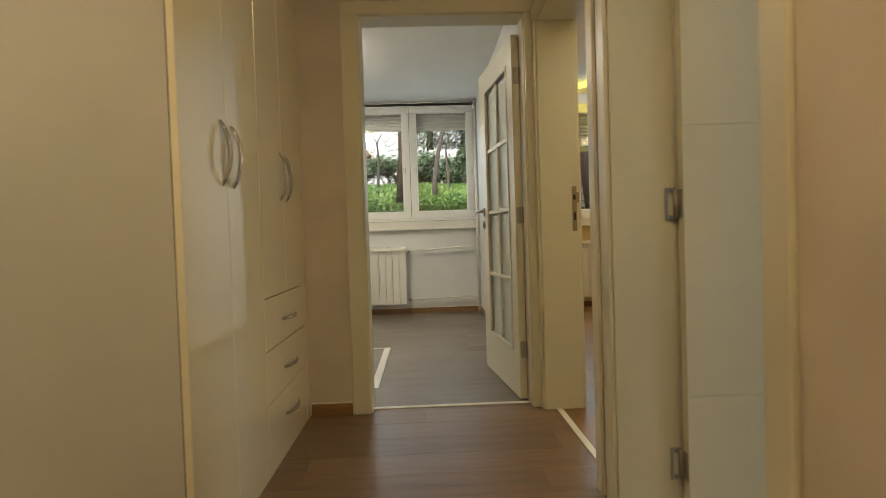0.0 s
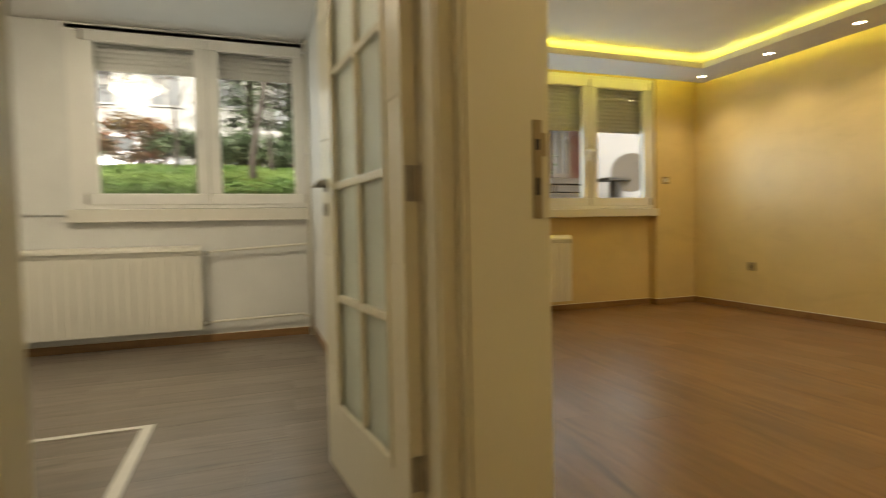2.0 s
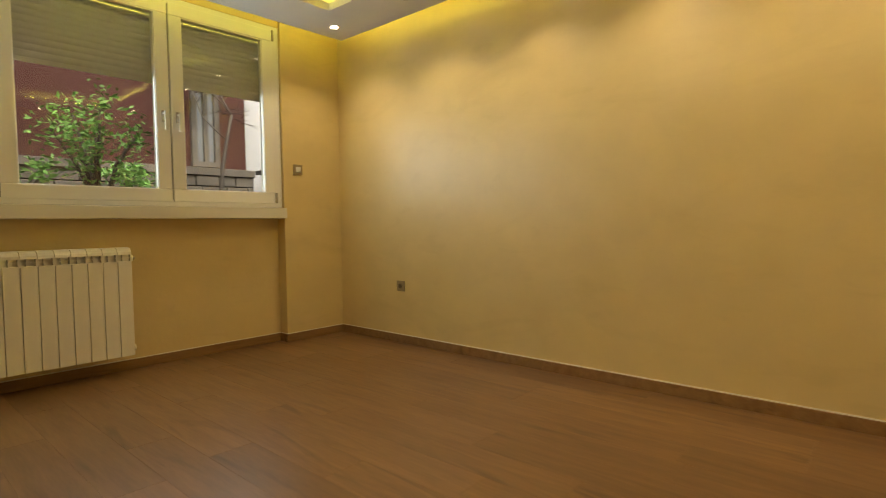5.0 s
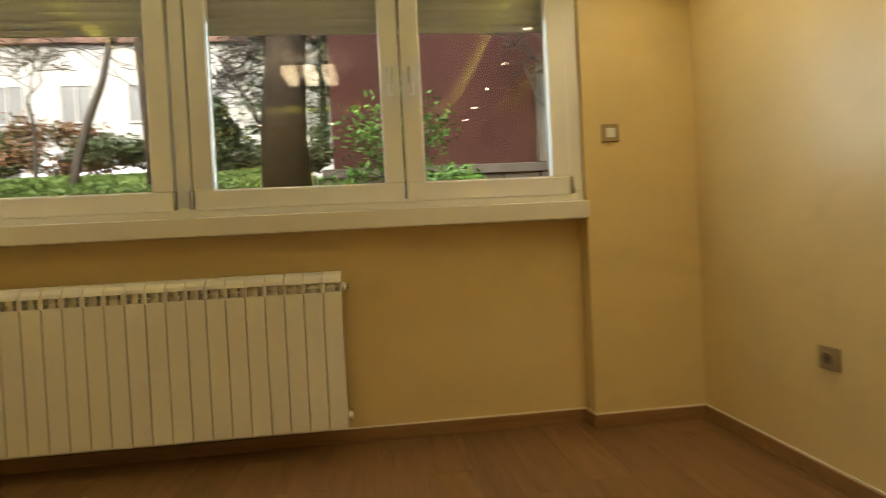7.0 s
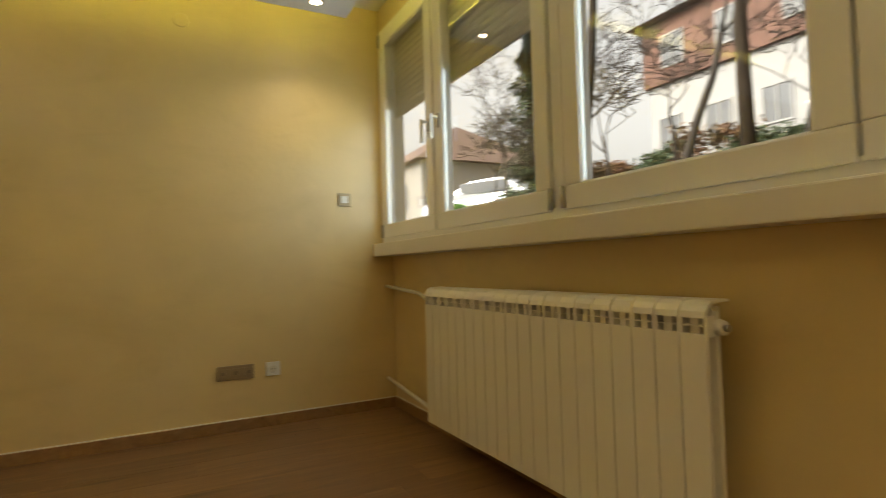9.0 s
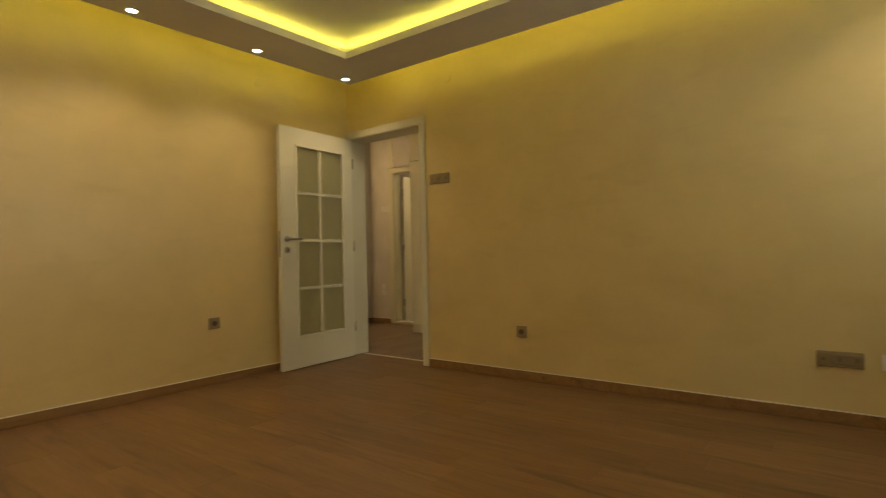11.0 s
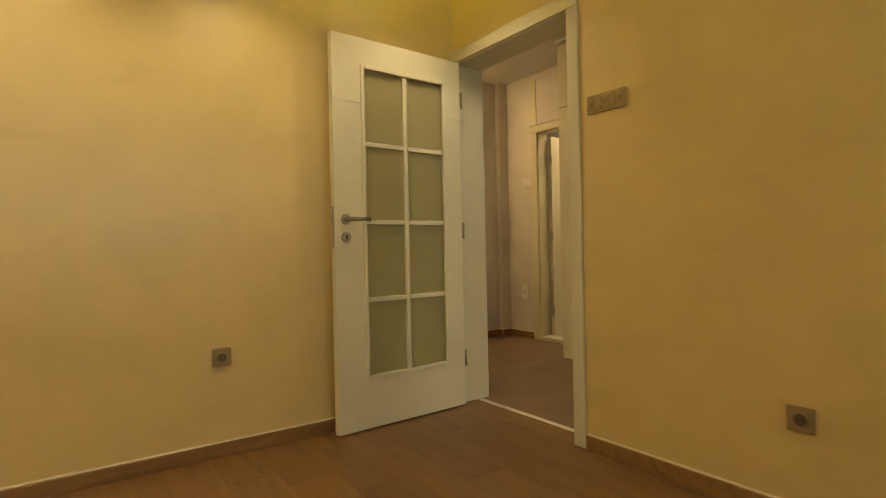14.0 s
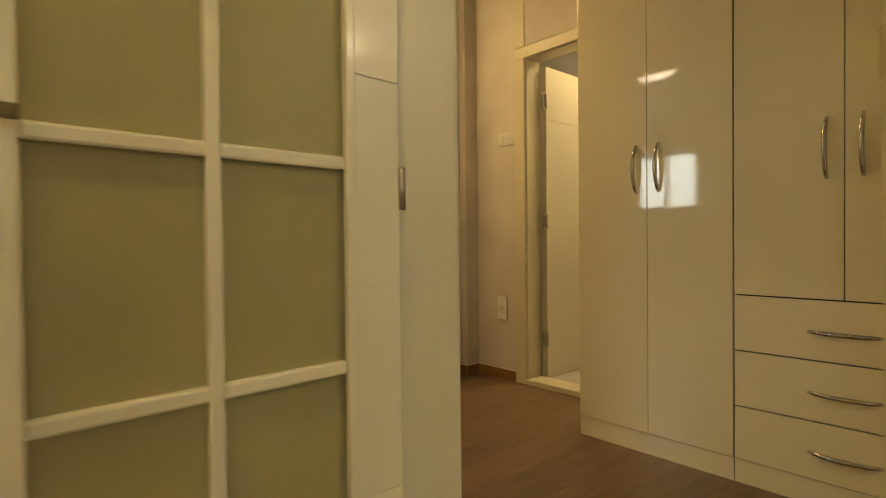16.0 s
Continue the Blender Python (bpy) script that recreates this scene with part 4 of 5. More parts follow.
# The bathroom lamp is added out of view to light its door leaf.
# The hall lamp is an unseen addition that lifts the hall's brightness.
for nm, x, y, z, lab, r in (("bedroom_lamp", -1.1, 4.75, ZC - 0.12, "round white lit bedroom ceiling lamp", 0.24), ("hall_lamp", -0.15, 0.15, ZC, "round lit hall ceiling lamp, unseen, added to brighten the hall", 0.2), ("bathroom_lamp", -2.0, 1.25, ZC, "round lit bathroom ceiling lamp, unseen, added to light the open door", 0.15), ("kitchen_lamp", 2.3, 0.25, ZC, "round lit kitchen ceiling lamp", 0.22)):
    lp = thing(nm, lab, "ceiling lamp", m=pose(x, y, z))
    bm = bmesh.new()
    tube(bm, [(0, 0, 0), (0, 0, -0.03)], r * 0.7, 32)
    part("base", bm, M_CHROME, lp)
    bm = bmesh.new()
    tube(bm, [(0, 0, -0.03), (0, 0, -0.05), (0, 0, -0.085), (0, 0, -0.1)], [r, r * 1.02, r * 0.8, r * 0.3], 32)
    part("shade", bm, {"hall_lamp": M_SHADE_HALL_FILL, "bedroom_lamp": M_SHADE_BED, "bathroom_lamp": M_SHADE_BATH_FILL}.get(nm, M_SHADE_COOL), lp)
kw = thing("kitchen_window", "small white kitchen window", "window", kind="structure", m=pose(XR, -0.86, 1.30))
bm = bmesh.new()
for q in ((-0.49, 0.49, 0.0, 0.07), (-0.49, 0.49, 0.8, 0.87), (-0.49, -0.42, 0.07, 0.8), (0.42, 0.49, 0.07, 0.8), (-0.03, 0.03, 0.07, 0.8)):
    bx(bm, 0.03, 0.09, q[0], q[1], q[2], q[3], 0.003)
part("window_frame", bm, M_PVC, kw)


# ---- wardrobe ----
def bow_handle(bm, c, axis, length, rise, out):
    """Bow handle: centre c, along axis, standing off by rise in the direction out."""
    c, a, o = Vector(c), Vector(axis), Vector(out)
    pts, rad = [], []
    for k in range(11):
        s = k / 10 * 2 - 1
        pts.append(c + a * (s * length / 2) + o * (rise * (1 - s * s) ** 0.8))
        rad.append(0.0085 - 0.0025 * s * s)
    tube(bm, pts, rad, 10)


WARD = pose(-0.755, 1.49, 0)    # front of the run of units
def wardrobe(name, label, y0, y1, drawers):
    w = thing(name, label, "wardrobe", "hall wardrobe units", m=WARD @ pose(0, y0, 0))
    L, D, Z1 = y1 - y0, 0.49, 2.575
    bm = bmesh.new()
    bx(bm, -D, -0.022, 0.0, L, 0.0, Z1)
    part("body", bm, M_WARD_SIDE_SHADE, w)
    bm = bmesh.new()
    bx(bm, -0.03, -0.006, 0.0, L, 0.0, 0.086)
    part("plinth", bm, M_WARD, w)
    bm = bmesh.new()
    bx(bm, -D, 0.016, -0.008 if not drawers else 0.0, L, Z1 + 0.001, Z1 + 0.026, 0.006)
    part("cornice", bm, M_WARD, w)
    low = 0.09 if not drawers else 0.70
    half = L / 2
    for k, (a, b) in enumerate(((0.0, half), (half, L))):
        for z0, z1, hz in ((low, 2.043, 1.20), (2.047, Z1 - 0.03, 2.165)):
            bm = bmesh.new()
            bx(bm, -0.02, 0.0, a + 0.0014, b - 0.0014, z0, z1, 0.0012)
            dr = part("door", bm, M_WARD, w, "high-gloss cream door")
            bm = bmesh.new()
            y = b - 0.049 if k == 0 else a + 0.049
            ln = 0.20
            bow_handle(bm, (0.0, y, hz), (0, 0, 1), ln, 0.03, (1, 0, 0))
            part("handle", bm, M_CHROME, dr, "chrome bow handle")
    if drawers:
        for z0, z1 in ((0.09, 0.2835), (0.288, 0.4895), (0.494, 0.6955)):
            bm = bmesh.new()
            bx(bm, -0.02, 0.0, 0.0014, L - 0.0014, z0, z1, 0.0012)
            dr = part("drawer", bm, M_WARD, w, "high-gloss cream drawer front")
            bm = bmesh.new()
            bow_handle(bm, (0.0, L * 0.5, (z0 + z1) / 2 - 0.006), (0, 1, 0), 0.2, 0.028, (1, 0, 0))
            part("handle", bm, M_CHROME, dr, "chrome bow handle")
    bm = bmesh.new()
    bx(bm, -0.0235, -0.021, 0.001, L - 0.001, 0.10, Z1 - 0.032)
    part("shadow_gap", bm, M_DARK, w)
    return w


wardrobe("wardrobe", "tall high-gloss cream wardrobe with two doors", 0.0, 0.674, False)
wardrobe("wardrobe", "high-gloss cream wardrobe with three drawers below two doors", 0.677, 1.350, True)
fl = thing("filler_panel", "narrow cream filler panel beside the wardrobe", "panel", m=WARD @ pose(0, 1.352, 0))
bm = bmesh.new()
bx(bm, -0.4, -0.004, 0.0, 0.064, 0.0, 2.60)
part("board", bm, M_WARD, fl)


# ---- tape outline on the bedroom floor ----
tp = thing("floor_strip", "white painted rectangular outline on the bedroom floor", "floor marking", kind="structure", m=pose(-0.445, 4.575, 0.0))
for q in ((-0.05, 0.0, -1.2, 0.0), (-1.4, -0.05, -0.035, 0.0)):
    bm = bmesh.new()
    bx(bm, *q, 0.0, 0.004, 0.001)
    part("strip", bm, M_TRIM, tp)


# ---- outside ----
def height(x, y):
    t = min(max((y - 7.0) / 6.0, 0.0), 1.0)
    s = min(max((x - 1.9) / 1.0, 0.0), 1.0)
    return 1.02 + (1.1 - 0.75 * s * s * (3 - 2 * s)) * t + 0.25 * min(max((y - 14) / 30, 0), 1)


bm = bmesh.new()
NX, NY = 60, 60
xs = [-60 + 120 * i / NX for i in range(NX + 1)]
ys = [YOUT + 0.02 + 150 * (j / NY) ** 2 for j in range(NY + 1)]
grid = [[bm.verts.new((x, y, height(x, y) + (0.05 * noise.noise((x * 0.7, y * 0.7, 0)) if 0 < j < 40 else 0))) for x in xs] for j, y in enumerate(ys)]
for j in range(NY):
    for i in range(NX):
        bm.faces.new((grid[j][i], grid[j][i + 1], grid[j + 1][i + 1], grid[j + 1][i]))
tagged(part("ground", bm, M_SOIL), "earth bank rising away from the windows", "ground", kind="structure")


def mesh_quads(name, verts, faces, material):
    me = bpy.data.meshes.new(name)
    me.from_pydata(verts, [], faces)
    me.materials.append(material)
    return me


def blades(name, x0, x1, y0, y1, n, h, material, label):
    rng = random.Random(5)
    vs, fs = [], []
    for _ in range(n):
        x, y = rng.uniform(x0, x1), rng.uniform(y0, y1)
        z = height(x, y)
        a, hh = rng.uniform(0, 6.28), h * rng.uniform(0.5, 1.3) * (0.7 + 0.6 * noise.noise((x, y, 3)))
        w = rng.uniform(0.014, 0.035)
        dx, dy = math.cos(a) * w, math.sin(a) * w
        lx, ly = rng.uniform(-0.06, 0.06), rng.uniform(-0.06, 0.06)
        i = len(vs)
        vs += [(x - dx, y - dy, z - 0.02), (x + dx, y + dy, z - 0.02), (x + lx + dx * 0.7, y + ly + dy * 0.7, z + hh * 0.7), (x + lx * 1.8, y + ly * 1.8, z + hh)]
        fs += [(i, i + 1, i + 2), (i, i + 2, i + 3)]
    tagged(new(name, mesh_quads(name, vs, fs, material)), label, "grass", kind="stuff")


blades("ground_cover", -8, 2.9, 6.9, 13.5, 112000, 0.10, M_GRASS, "dense low green ground cover on the bank")


def leaf_cloud(rng, centre, r, n, size):
    """Leaves scattered through an uneven ball."""
    vs, fs = [], []
    for _ in range(n):
        v = Vector((rng.gauss(0, 1), rng.gauss(0, 1), rng.gauss(0, 1))).normalized() * (rng.random() ** 0.45)
        p = Vector(centre) + Vector((v.x * r[0], v.y * r[1], v.z * r[2])) * (0.75 + 0.5 * noise.noise(Vector(centre) + v * 2.2))
        a = Vector((rng.gauss(0, 1), rng.gauss(0, 1), rng.gauss(0, 0.6))).normalized() * size * rng.uniform(0.6, 1.3)
        b = a.cross(Vector((rng.gauss(0, 1), rng.gauss(0, 1), rng.gauss(0, 1)))).normalized() * size * 0.38
        i = len(vs)
        vs += [p - a, p + b, p + a, p - b]
        fs.append((i, i + 1, i + 2, i + 3))
    return vs, fs


def bush(name, x, y, r, h, n, size, material, label, clumps=7, seed=1, lift=0.0):
    rng = random.Random(seed)
    z = height(x, y)
    t = thing(name, label, "bush", m=pose(x, y, z))
    bm = bmesh.new()
    vs, fs = [], []
    for k in range(clumps):
        a = 6.28 * k / clumps + rng.uniform(-0.4, 0.4)
        d = r * rng.uniform(0.15, 0.75)
        c = (d * math.cos(a), d * math.sin(a), lift + (h - lift) * rng.uniform(0.25, 0.85))
        tube(bm, [(rng.uniform(-0.1, 0.1), rng.uniform(-0.1, 0.1), -0.1), (c[0] * 0.5, c[1] * 0.5, c[2] * 0.6), c], [0.02, 0.014, 0.006], 6)
        v2, f2 = leaf_cloud(rng, c, (r * 0.45, r * 0.45, h * 0.27), n // clumps, size)
        o = len(vs)
        vs += v2
        fs += [tuple(i + o for i in f) for f in f2]
    part("stem", bm, M_TWIG, t)
    o = new("crown", mesh_quads("crown", vs, fs, material))
    o.parent = t
    return t


def tree(name, x, y, h, r0, label, seed, lean=(0, 0), depth=4, bark=M_BARK, fork=0.4, foliage=None, spread=0.6):
    """Tapered trunk that forks into limbs and twigs."""
    rng = random.Random(seed)
    z = height(x, y)
    t = thing(name, label, "tree", m=pose(x, y, z - 0.1))
    trunk, limbs = bmesh.new(), bmesh.new()
    tips = []

    def grow(bm, p, d, length, r, level):
        pts, rad = [p], [r]
        for k in range(4):
            d = (d + Vector((rng.gauss(0, 1), rng.gauss(0, 1), rng.gauss(0, 0.6))) * 0.10 * (1 + 0.4 * level)).normalized()
            pts.append(pts[-1] + d * length / 4)
            rad.append(max(r * (1 - 0.11 * (k + 1)), 0.0045))
        tube(bm, pts, rad, max(4, 12 - 2 * level - (2 if level > 2 else 0)))
        if level >= depth:
            tips.append(pts[-1])
            return
        for k in range(rng.choice((2, 3, 3)) + (1 if level > 1 else 0)):
            i = rng.choice((2, 3, 4)) if level else rng.choice((3, 4, 4))
            a = rng.uniform(0, 6.28)
            side = Vector((math.cos(a), math.sin(a), rng.uniform(-0.1, 0.5)))
            grow(limbs, pts[i], (d * (1 - spread * 0.5) + side * spread).normalized(), length * rng.uniform(0.55, 0.8), max(rad[i] * rng.uniform(0.45, 0.65), 0.006), level + 1)

    grow(trunk, Vector((0, 0, 0)), Vector((lean[0], lean[1], 1)).normalized(), h * fork, r0, 0)
    part("trunk", trunk, bark, t)
    part("limbs", limbs, M_TWIG if bark is not M_BARK else M_BARK, t)
    if foliage:
        vs, fs = [], []
        for p in tips:
            v2, f2 = leaf_cloud(rng, p, (0.35, 0.35, 0.3), foliage[0], foliage[2])
            o = len(vs)
            vs += v2
            fs += [tuple(i + o for i in f) for f in f2]
        o = new("crown", mesh_quads("crown", vs, fs, foliage[1]))
        o.parent = t
    return t


def conifer(x, y, h, r, n, seed):
    rng = random.Random(seed)
    t = thing("conifer_tree", "dark green drooping conifer behind the hedge", "tree", m=pose(x, y, height(x, y) - 0.1))
    bm = bmesh.new()
    tube(bm, [(0, 0, 0), (0, 0, h * 0.6), (0, 0, h)], [0.16, 0.09, 0.02], 8)
    part("trunk", bm, M_BARK, t)
    vs, fs = [], []
    for _ in range(n):
        k = rng.random()
        z = h * (0.08 + 0.9 * k)
        rr = r * (1 - k) ** 0.8 * rng.random() ** 0.5 * (0.8 + 0.4 * math.sin(z * 9))
        a = rng.uniform(0, 6.28)
        p = Vector((rr * math.cos(a), rr * math.sin(a), z - 0.25 * rr))
        d = Vector((math.cos(a), math.sin(a), -0.5)).normalized() * rng.uniform(0.1, 0.22)
        s = Vector((-math.sin(a), math.cos(a), rng.uniform(-0.3, 0.3))) * 0.035
        i = len(vs)
        vs += [p - s, p + s, p + d]
        fs.append((i, i + 1, i + 2))
    o = new("crown", mesh_quads("crown", vs, fs, M_LEAF_DARK))
    o.parent = t


def building(name, label, x0, x1, y0, y1, z0, z1, material, windows, roof=None, m=None, pane=M_PANE_FAR, ww=1.0, wh=1.3, trim=M_HOUSE_W):
    """House: windows are (x, z) on the face at y0; roof: rise of a hipped roof."""
    ox, oy = (x0 + x1) / 2, y0
    b = thing(name, label, "house", m=pose(ox, oy, z0) if m is None else m)
    bm = bmesh.new()
    bx(bm, x0 - ox, x1 - ox, 0, y1 - y0, 0, z1 - z0)
    part("wall", bm, material, b)
    for x, z in windows:
        bm = bmesh.new()
        x, z = x - ox, z - z0
        for q in ((x - ww / 2 - 0.07, x + ww / 2 + 0.07, z - 0.07, z), (x - ww / 2 - 0.07, x + ww / 2 + 0.07, z + wh, z + wh + 0.07),
                  (x - ww / 2 - 0.07, x - ww / 2, z, z + wh), (x + ww / 2, x + ww / 2 + 0.07, z, z + wh), (x - 0.03, x + 0.03, z, z + wh)):
            bx(bm, q[0], q[1], -0.06, 0.02, q[2], q[3])
        w = part("window", bm, trim, b)
        bm = bmesh.new()
        bx(bm, x - ww / 2, x + ww / 2, -0.02, -0.005, z, z + wh)
        part("pane", bm, pane, w)
    if roof:
        bm = bmesh.new()
        e = 0.5
        a = [bm.verts.new(p) for p in ((x0 - ox - e, -e, z1 - z0), (x1 - ox + e, -e, z1 - z0), (x1 - ox + e, y1 - y0 + e, z1 - z0), (x0 - ox - e, y1 - y0 + e, z1 - z0))]
        i = min((x1 - x0), (y1 - y0)) * 0.45
        c = [bm.verts.new(p) for p in ((x0 - ox + i, (y1 - y0) / 2, z1 - z0 + roof), (x1 - ox - i, (y1 - y0) / 2, z1 - z0 + roof))]
        for q in ((a[0], a[1], c[1], c[0]), (a[1], a[2], c[1]), (a[2], a[3], c[0], c[1]), (a[3], a[0], c[0]), a[::-1]):
            bm.faces.new(q)
        part("roof", bm, M_ROOF, b)
    return b


building("maroon_building", "dark maroon rendered house wall above a grey stone base", 2.8, 5.9, 10.2, 18, 1.72, 8.5, M_MAROON, ((5.30, 1.82),), ww=0.24, wh=0.95, trim=M_STONE)
base = thing("stone_wall", "low grey stone wall with a ledge under the maroon house", "stone wall", m=pose(2.7, 10.0, 0.9))
bm = bmesh.new()
bx(bm, 0, 3.2, -0.06, 0.2, 0.72, 0.82, 0.01)
part("ledge", bm, M_STONE, base)
rng = random.Random(17)
for row in range(5):
    u = -rng.uniform(0, 0.2)
    while u < 3.15:
        w = rng.uniform(0.22, 0.45)
        bm = bmesh.new()
        bx(bm, max(u, 0) + 0.006, min(u + w, 3.2) - 0.006, -0.02 + rng.uniform(-0.015, 0.015), 0.19, row * 0.144 + 0.005, row * 0.144 + 0.139, 0.012)
        part("stone", bm, M_STONE, base)
        u += w
building("white_building", "white rendered wall beside the maroon house", 5.95, 14, 10.4, 18, 1.0, 8.5, M_HOUSE_G, ())
bin_ = thing("garden_table", "dark round garden table tipped beside the white wall", "table", m=pose(6.35, 9.6, 1.35))
bm = bmesh.new()
tube(bm, [(0, -0.05, 0.45), (0.02, 0.0, 0.45)], [0.34, 0.34], 28)
part("tabletop", bm, M_STONE, bin_)
bm = bmesh.new()
bx(bm, -0.5, -0.05, -0.1, 0.25, 0.30, 0.36, 0.01)
bx(bm, -0.32, -0.2, -0.05, 0.15, 0.0, 0.30, 0.01)
part("stand", bm, M_BLACK, bin_)
pole = thing("utility_pole", "grey utility box on a pole by the tree", "utility pole", m=pose(2.76, 12.6, 1.3))
bm = bmesh.new()
tube(bm, [(0, 0, 0), (0, 0, 3.2)], 0.05, 10)
part("post", bm, M_BOX, pole)
bm = bmesh.new()
bx(bm, -0.16, 0.16, -0.20, -0.03, 1.05, 1.72, 0.012)
part("box", bm, M_BOX, pole)
building("white_house", "large white house with a brick upper floor and tiled roof", -13, 1.2, 25, 35, 1.5, 8.6, M_HOUSE_W, tuple((-12 + 2.3 * i, 2.9 + 2.9 * k) for i in range(6) for k in range(2)))
building("brick_storey", "red brick upper storey below a tiled roof", -13.2, 1.4, 24.8, 35.2, 8.6, 11.4, M_BRICK, tuple((-11.6 + 2.6 * i, 9.3) for i in range(5)), roof=2.6)
building("garden_house", "low pale house with a red tiled roof", -32, -22.5, 18, 27, 1.5, 6.8, M_HOUSE, ((-30, 4.3), (-27.5, 4.3), (-25, 4.3)), roof=3.2)
building("apartment_house", "white apartment house behind the trees", 3, 16, 34, 44, 1.5, 14, M_HOUSE_W, tuple((4.5 + 2.4 * i, 3 + 3 * j) for i in range(5) for j in range(3)), roof=2.4)
building("garage", "low white garage wall behind the hedge", 0.1, 3.0, 18.0, 21, 1.8, 3.75, M_HOUSE_W, ())

tree("old_tree", 2.60, 8.4, 9.0, 0.20, "thick old tree trunk on the bank", 3, lean=(-0.06, 0.06), depth=4, fork=0.36)
tree("young_tree", 0.08, 10.2, 5.6, 0.055, "slender bare young tree on the bank", 8, depth=4, bark=M_TWIG, fork=0.34)
tree("bare_tree", 0.98, 10.05, 8.0, 0.075, "bare leaning tree before the white house", 12, lean=(0.10, 0), depth=4, fork=0.42)
tree("bare_tree", -0.55, 9.3, 6.5, 0.065, "bare dark tree on the grassy bank", 21, depth=4, fork=0.55)
tree("bare_tree", -4.4, 13.0, 6.5, 0.07, "bare tree among the houses", 30, depth=5, bark=M_TWIG, fork=0.34)
tree("bare_tree", -8.8, 15.5, 8.0, 0.1, "bare tree by the street", 44, depth=5, bark=M_TWIG, fork=0.36)
tree("bare_tree", -14, 17, 9.0, 0.12, "bare tree by the far street", 45, depth=5, bark=M_TWIG, fork=0.36)
tree("bare_tree", 4.9, 8.9, 5.0, 0.03, "thin bare shrub before the maroon wall", 51, depth=5, bark=M_TWIG, fork=0.25, spread=0.75)
for i, (x, y, h) in enumerate(((-1.1, 11.6, 4.6), (0.45, 11.9, 4.4), (-2.8, 12.0, 4.8), (-5.2, 11.6, 4.4), (-7.0, 12.6, 4.8), (1.7, 12.2, 4.6))):
    tree("bare_shrub", x, y, h, 0.035, "thin bare twiggy shrub before the houses", 70 + i, depth=5, bark=M_TWIG, fork=0.25, spread=0.75)
conifer(0.2, 20.5, 8.0, 2.8, 12000, 4)
conifer(-7.3, 13.9, 5.2, 1.1, 6000, 9)
conifer(1.6, 22.0, 7.0, 1.6, 6000, 10)
bush("green_bush", 3.45, 8.3, 0.52, 1.12, 1100, 0.034, M_LEAF, "bright green loose leafy bush before the maroon wall", 13, 2)
bush("green_bush", 2.95, 8.7, 0.4, 0.5, 300, 0.04, M_LEAF, "low green bush before the utility pole", 7, 11)
bush("green_bush", 4.1, 9.5, 0.5, 0.5, 300, 0.045, M_LEAF, "low green bush by the stone wall", 8, 7)
for i, (x, y, r, h, mt) in enumerate(((-6.2, 13.9, 1.0, 0.9, M_LEAF_DARK), (-4.6, 13.8, 1.0, 0.9, M_LEAF_RED), (-3.2, 13.9, 1.0, 1.0, M_LEAF_DARK), (-2.0, 14.0, 1.0, 1.1, M_LEAF_RED),
                                      (-0.9, 14.2, 1.1, 0.9, M_LEAF_DARK), (0.2, 14.2, 1.0, 0.9, M_LEAF_DARK), (1.2, 14.0, 1.0, 0.9, M_LEAF_DARK), (2.0, 13.4, 0.7, 0.8, M_LEAF_DARK),
                                      (-8.2, 14.3, 1.1, 1.0, M_LEAF_DARK), (-10.3, 13.6, 0.9, 0.7, M_LEAF), (0.9, 12.7, 0.4, 1.1, M_LEAF_DARK))):
    bush("hedge_shrub", x, y, r, h, 3600, 0.055, mt, "mixed evergreen hedge shrub along the bank", 9, 60 + i)


def car(x, y, yaw, label):
    z = height(x, y)
    c = thing("parked_car", label, "car", "parked cars", m=pose(x, y, z, 0, 0, yaw))
    bm = bmesh.new()
    prof = [(-2.1, 0.35), (-2.1, 0.75), (-1.6, 0.92), (-0.9, 0.98), (-0.35, 1.42), (0.95, 1.45), (1.6, 1.0), (2.05, 0.95), (2.12, 0.4)]
    va = [bm.verts.new((u, -0.82 if w < 1 else -0.66, w)) for u, w in prof]
    vb = [bm.verts.new((u, 0.82 if w < 1 else 0.66, w)) for u, w in prof]
    k = len(prof)
    for i in range(k):
        bm.faces.new((va[i], va[(i + 1) % k], vb[(i + 1) % k], vb[i]))
    bm.faces.new(va), bm.faces.new(vb[::-1])
    bmesh.ops.bevel(bm, geom=bm.edges[:], offset=0.06, segments=2, affect="EDGES")
    part("body", bm, M_CAR, c)
    for s in (-1, 1):
        bm = bmesh.new()
        bx(bm, -0.55, 1.15, s * 0.76 - 0.015, s * 0.76 + 0.015, 1.0, 1.34, 0.01)
        part("window", bm, M_PANE_FAR, c)
        for u in (-1.35, 1.3):
            bm = bmesh.new()
            tube(bm, [(u, s * 0.72, 0.31), (u, s * 0.86, 0.31)], 0.31, 20)
            wh = part("wheel", bm, M_TYRE, c)
            bm = bmesh.new()
            tube(bm, [(u, s * 0.85, 0.31), (u, s * 0.87, 0.31)], 0.19, 16)
            part("rim", bm, M_NICKEL, wh)


car(-10.6, 14.6, 25, "silver parked car beyond the hedge")
car(2.6, 23.0, 0, "pale parked car seen behind the tree")
car(-4.0, 19.0, 4, "grey parked car beyond the hedge")


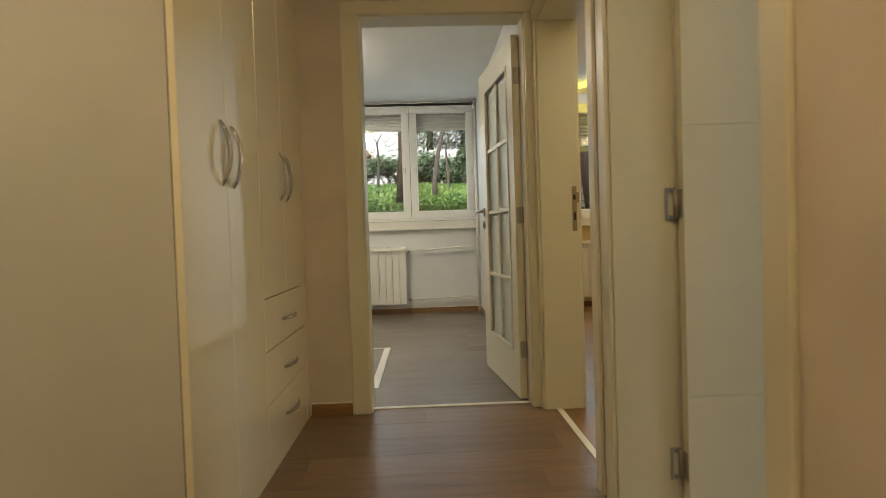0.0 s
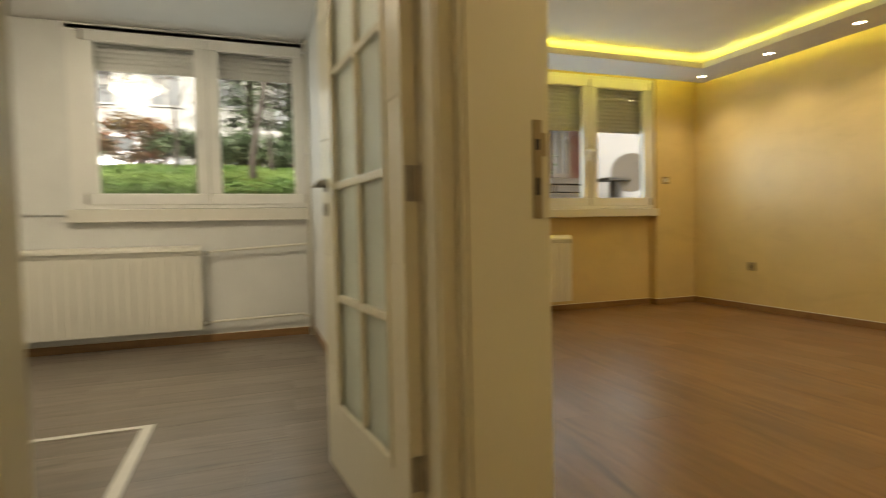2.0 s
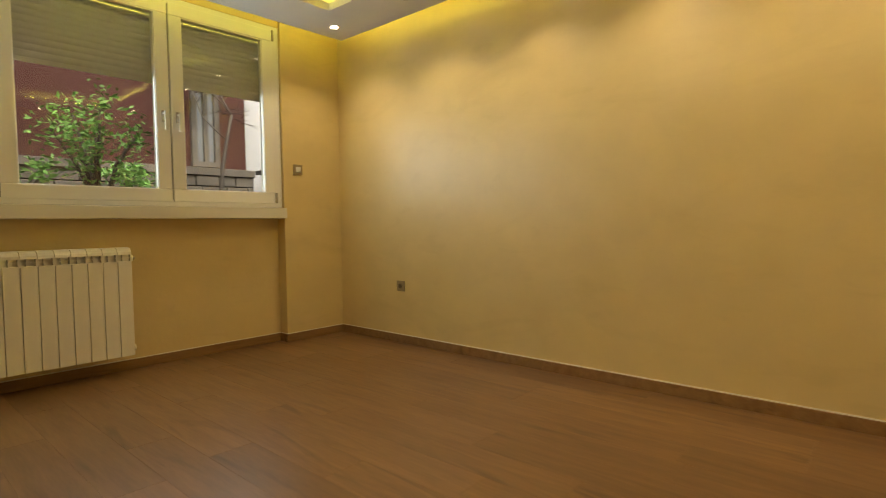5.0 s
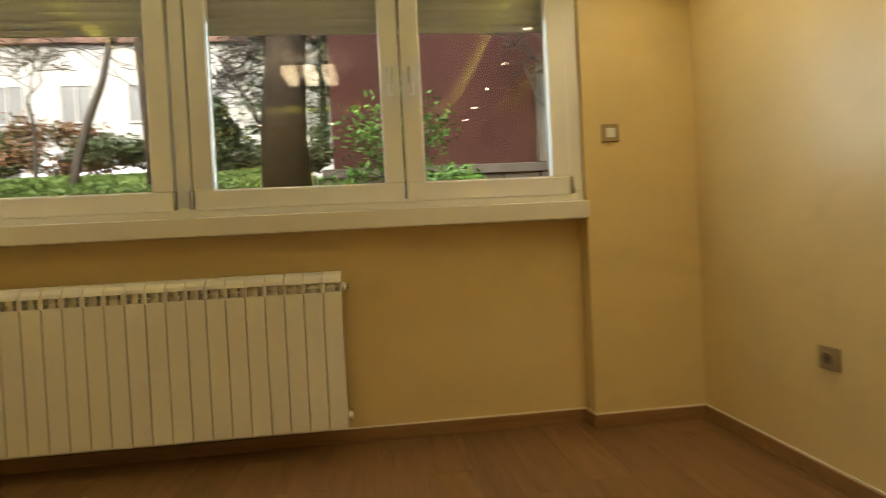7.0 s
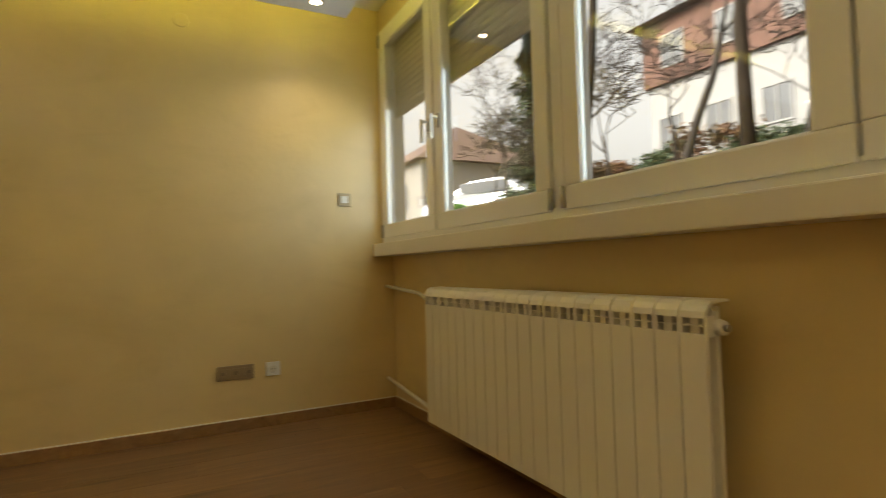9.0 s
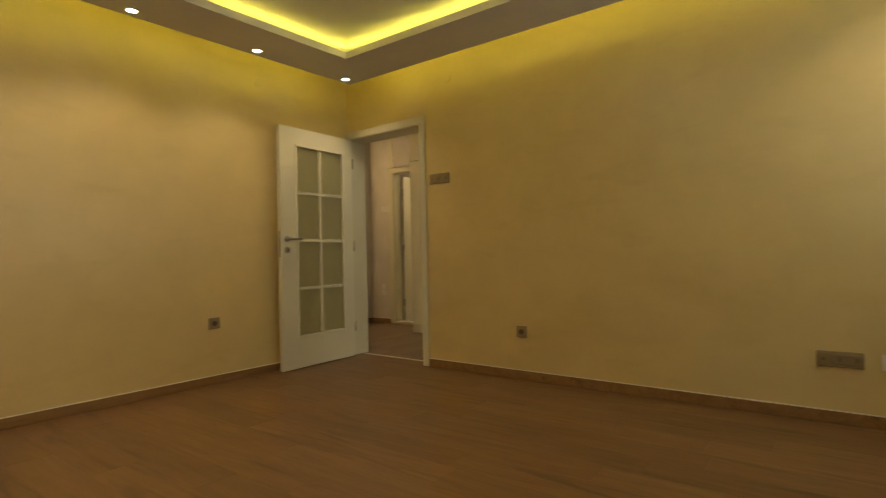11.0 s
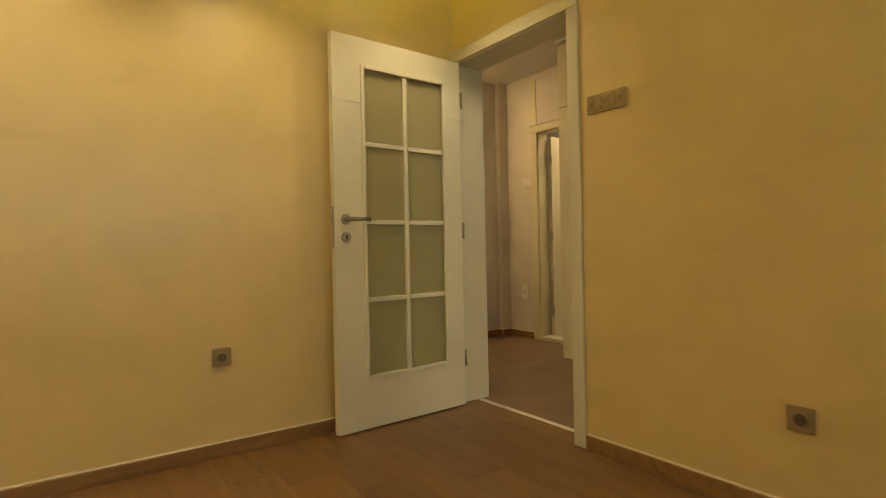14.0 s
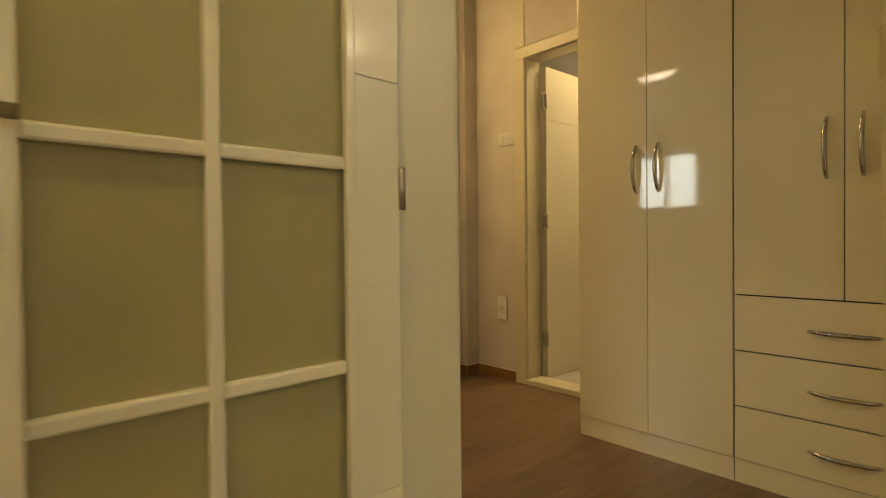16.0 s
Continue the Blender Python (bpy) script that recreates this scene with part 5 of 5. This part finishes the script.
# ---- floors: boards ----
def floor(name, label, material, x0, x1, y0, y1, along, seed):
    rng = random.Random(seed)
    f = thing(name, label, "floor", kind="structure", m=pose(x0, y0, 0))
    bm = bmesh.new()
    bx(bm, 0, x1 - x0, 0, y1 - y0, -0.12, -0.006)
    part("base", bm, M_DARK, f)
    L, W, G = 1.285, 0.192, 0.0002
    cache = {}
    a1, b1 = (x1 - x0, y1 - y0) if along == "x" else (y1 - y0, x1 - x0)
    v, row = 0.0, 0
    while v < b1 - 1e-4:
        w = min(W, b1 - v)
        u = -rng.uniform(0.1, 0.9) * L
        while u < a1 - 1e-4:
            s, e = max(u, 0.0), min(u + L, a1)
            if e - s > 0.01:
                key = (round(e - s, 3), round(w, 3))
                if key not in cache:
                    bm = bmesh.new()
                    q = (G, e - s - G, G, w - G) if along == "x" else (G, w - G, G, e - s - G)
                    vs = [bm.verts.new((x, y, z)) for z, i in ((-0.006, 0), (-0.0008, 0), (0.0, 0.0006)) for x, y in
                          ((q[0] + i, q[2] + i), (q[1] - i, q[2] + i), (q[1] - i, q[3] - i), (q[0] + i, q[3] - i))]
                    for r in (0, 4):
                        for k in range(4):
                            bm.faces.new((vs[r + k], vs[r + (k + 1) % 4], vs[r + 4 + (k + 1) % 4], vs[r + 4 + k]))
                    bm.faces.new(vs[8:12])
                    cache[key] = mesh_of("plank", bm, material)
                o = new("plank", cache[key])
                o.parent = f
                o.location = (s, v, 0) if along == "x" else (v, s, 0)
            u += L
        v += w
        row += 1
    return f


floor("floor", "brown oak laminate floor with a soft sheen", M_FLOOR_B, HX + 0.065, XR, Y0, YN, "y", 1)
floor("floor_bedroom", "grey-brown laminate bedroom floor", M_FLOOR_A, -2.9, BX, YA0 + 0.075, BY, "x", 2)
floor("floor_hall", "brown laminate hall floor", M_FLOOR_H, HW, HX + 0.065, -1.3, YA0 + 0.075, "x", 3)
setting("floor_kitchen", M_TILE, (HX + 0.065, XR, -2.2, 1.815, -0.12, 0.0), label="plain pale kitchen floor", category="floor")
setting("floor_bathroom", M_TILE, (-2.6, HW - 0.12, -0.6, 2.05, -0.12, 0.02), label="pale tiled bathroom floor", category="floor")
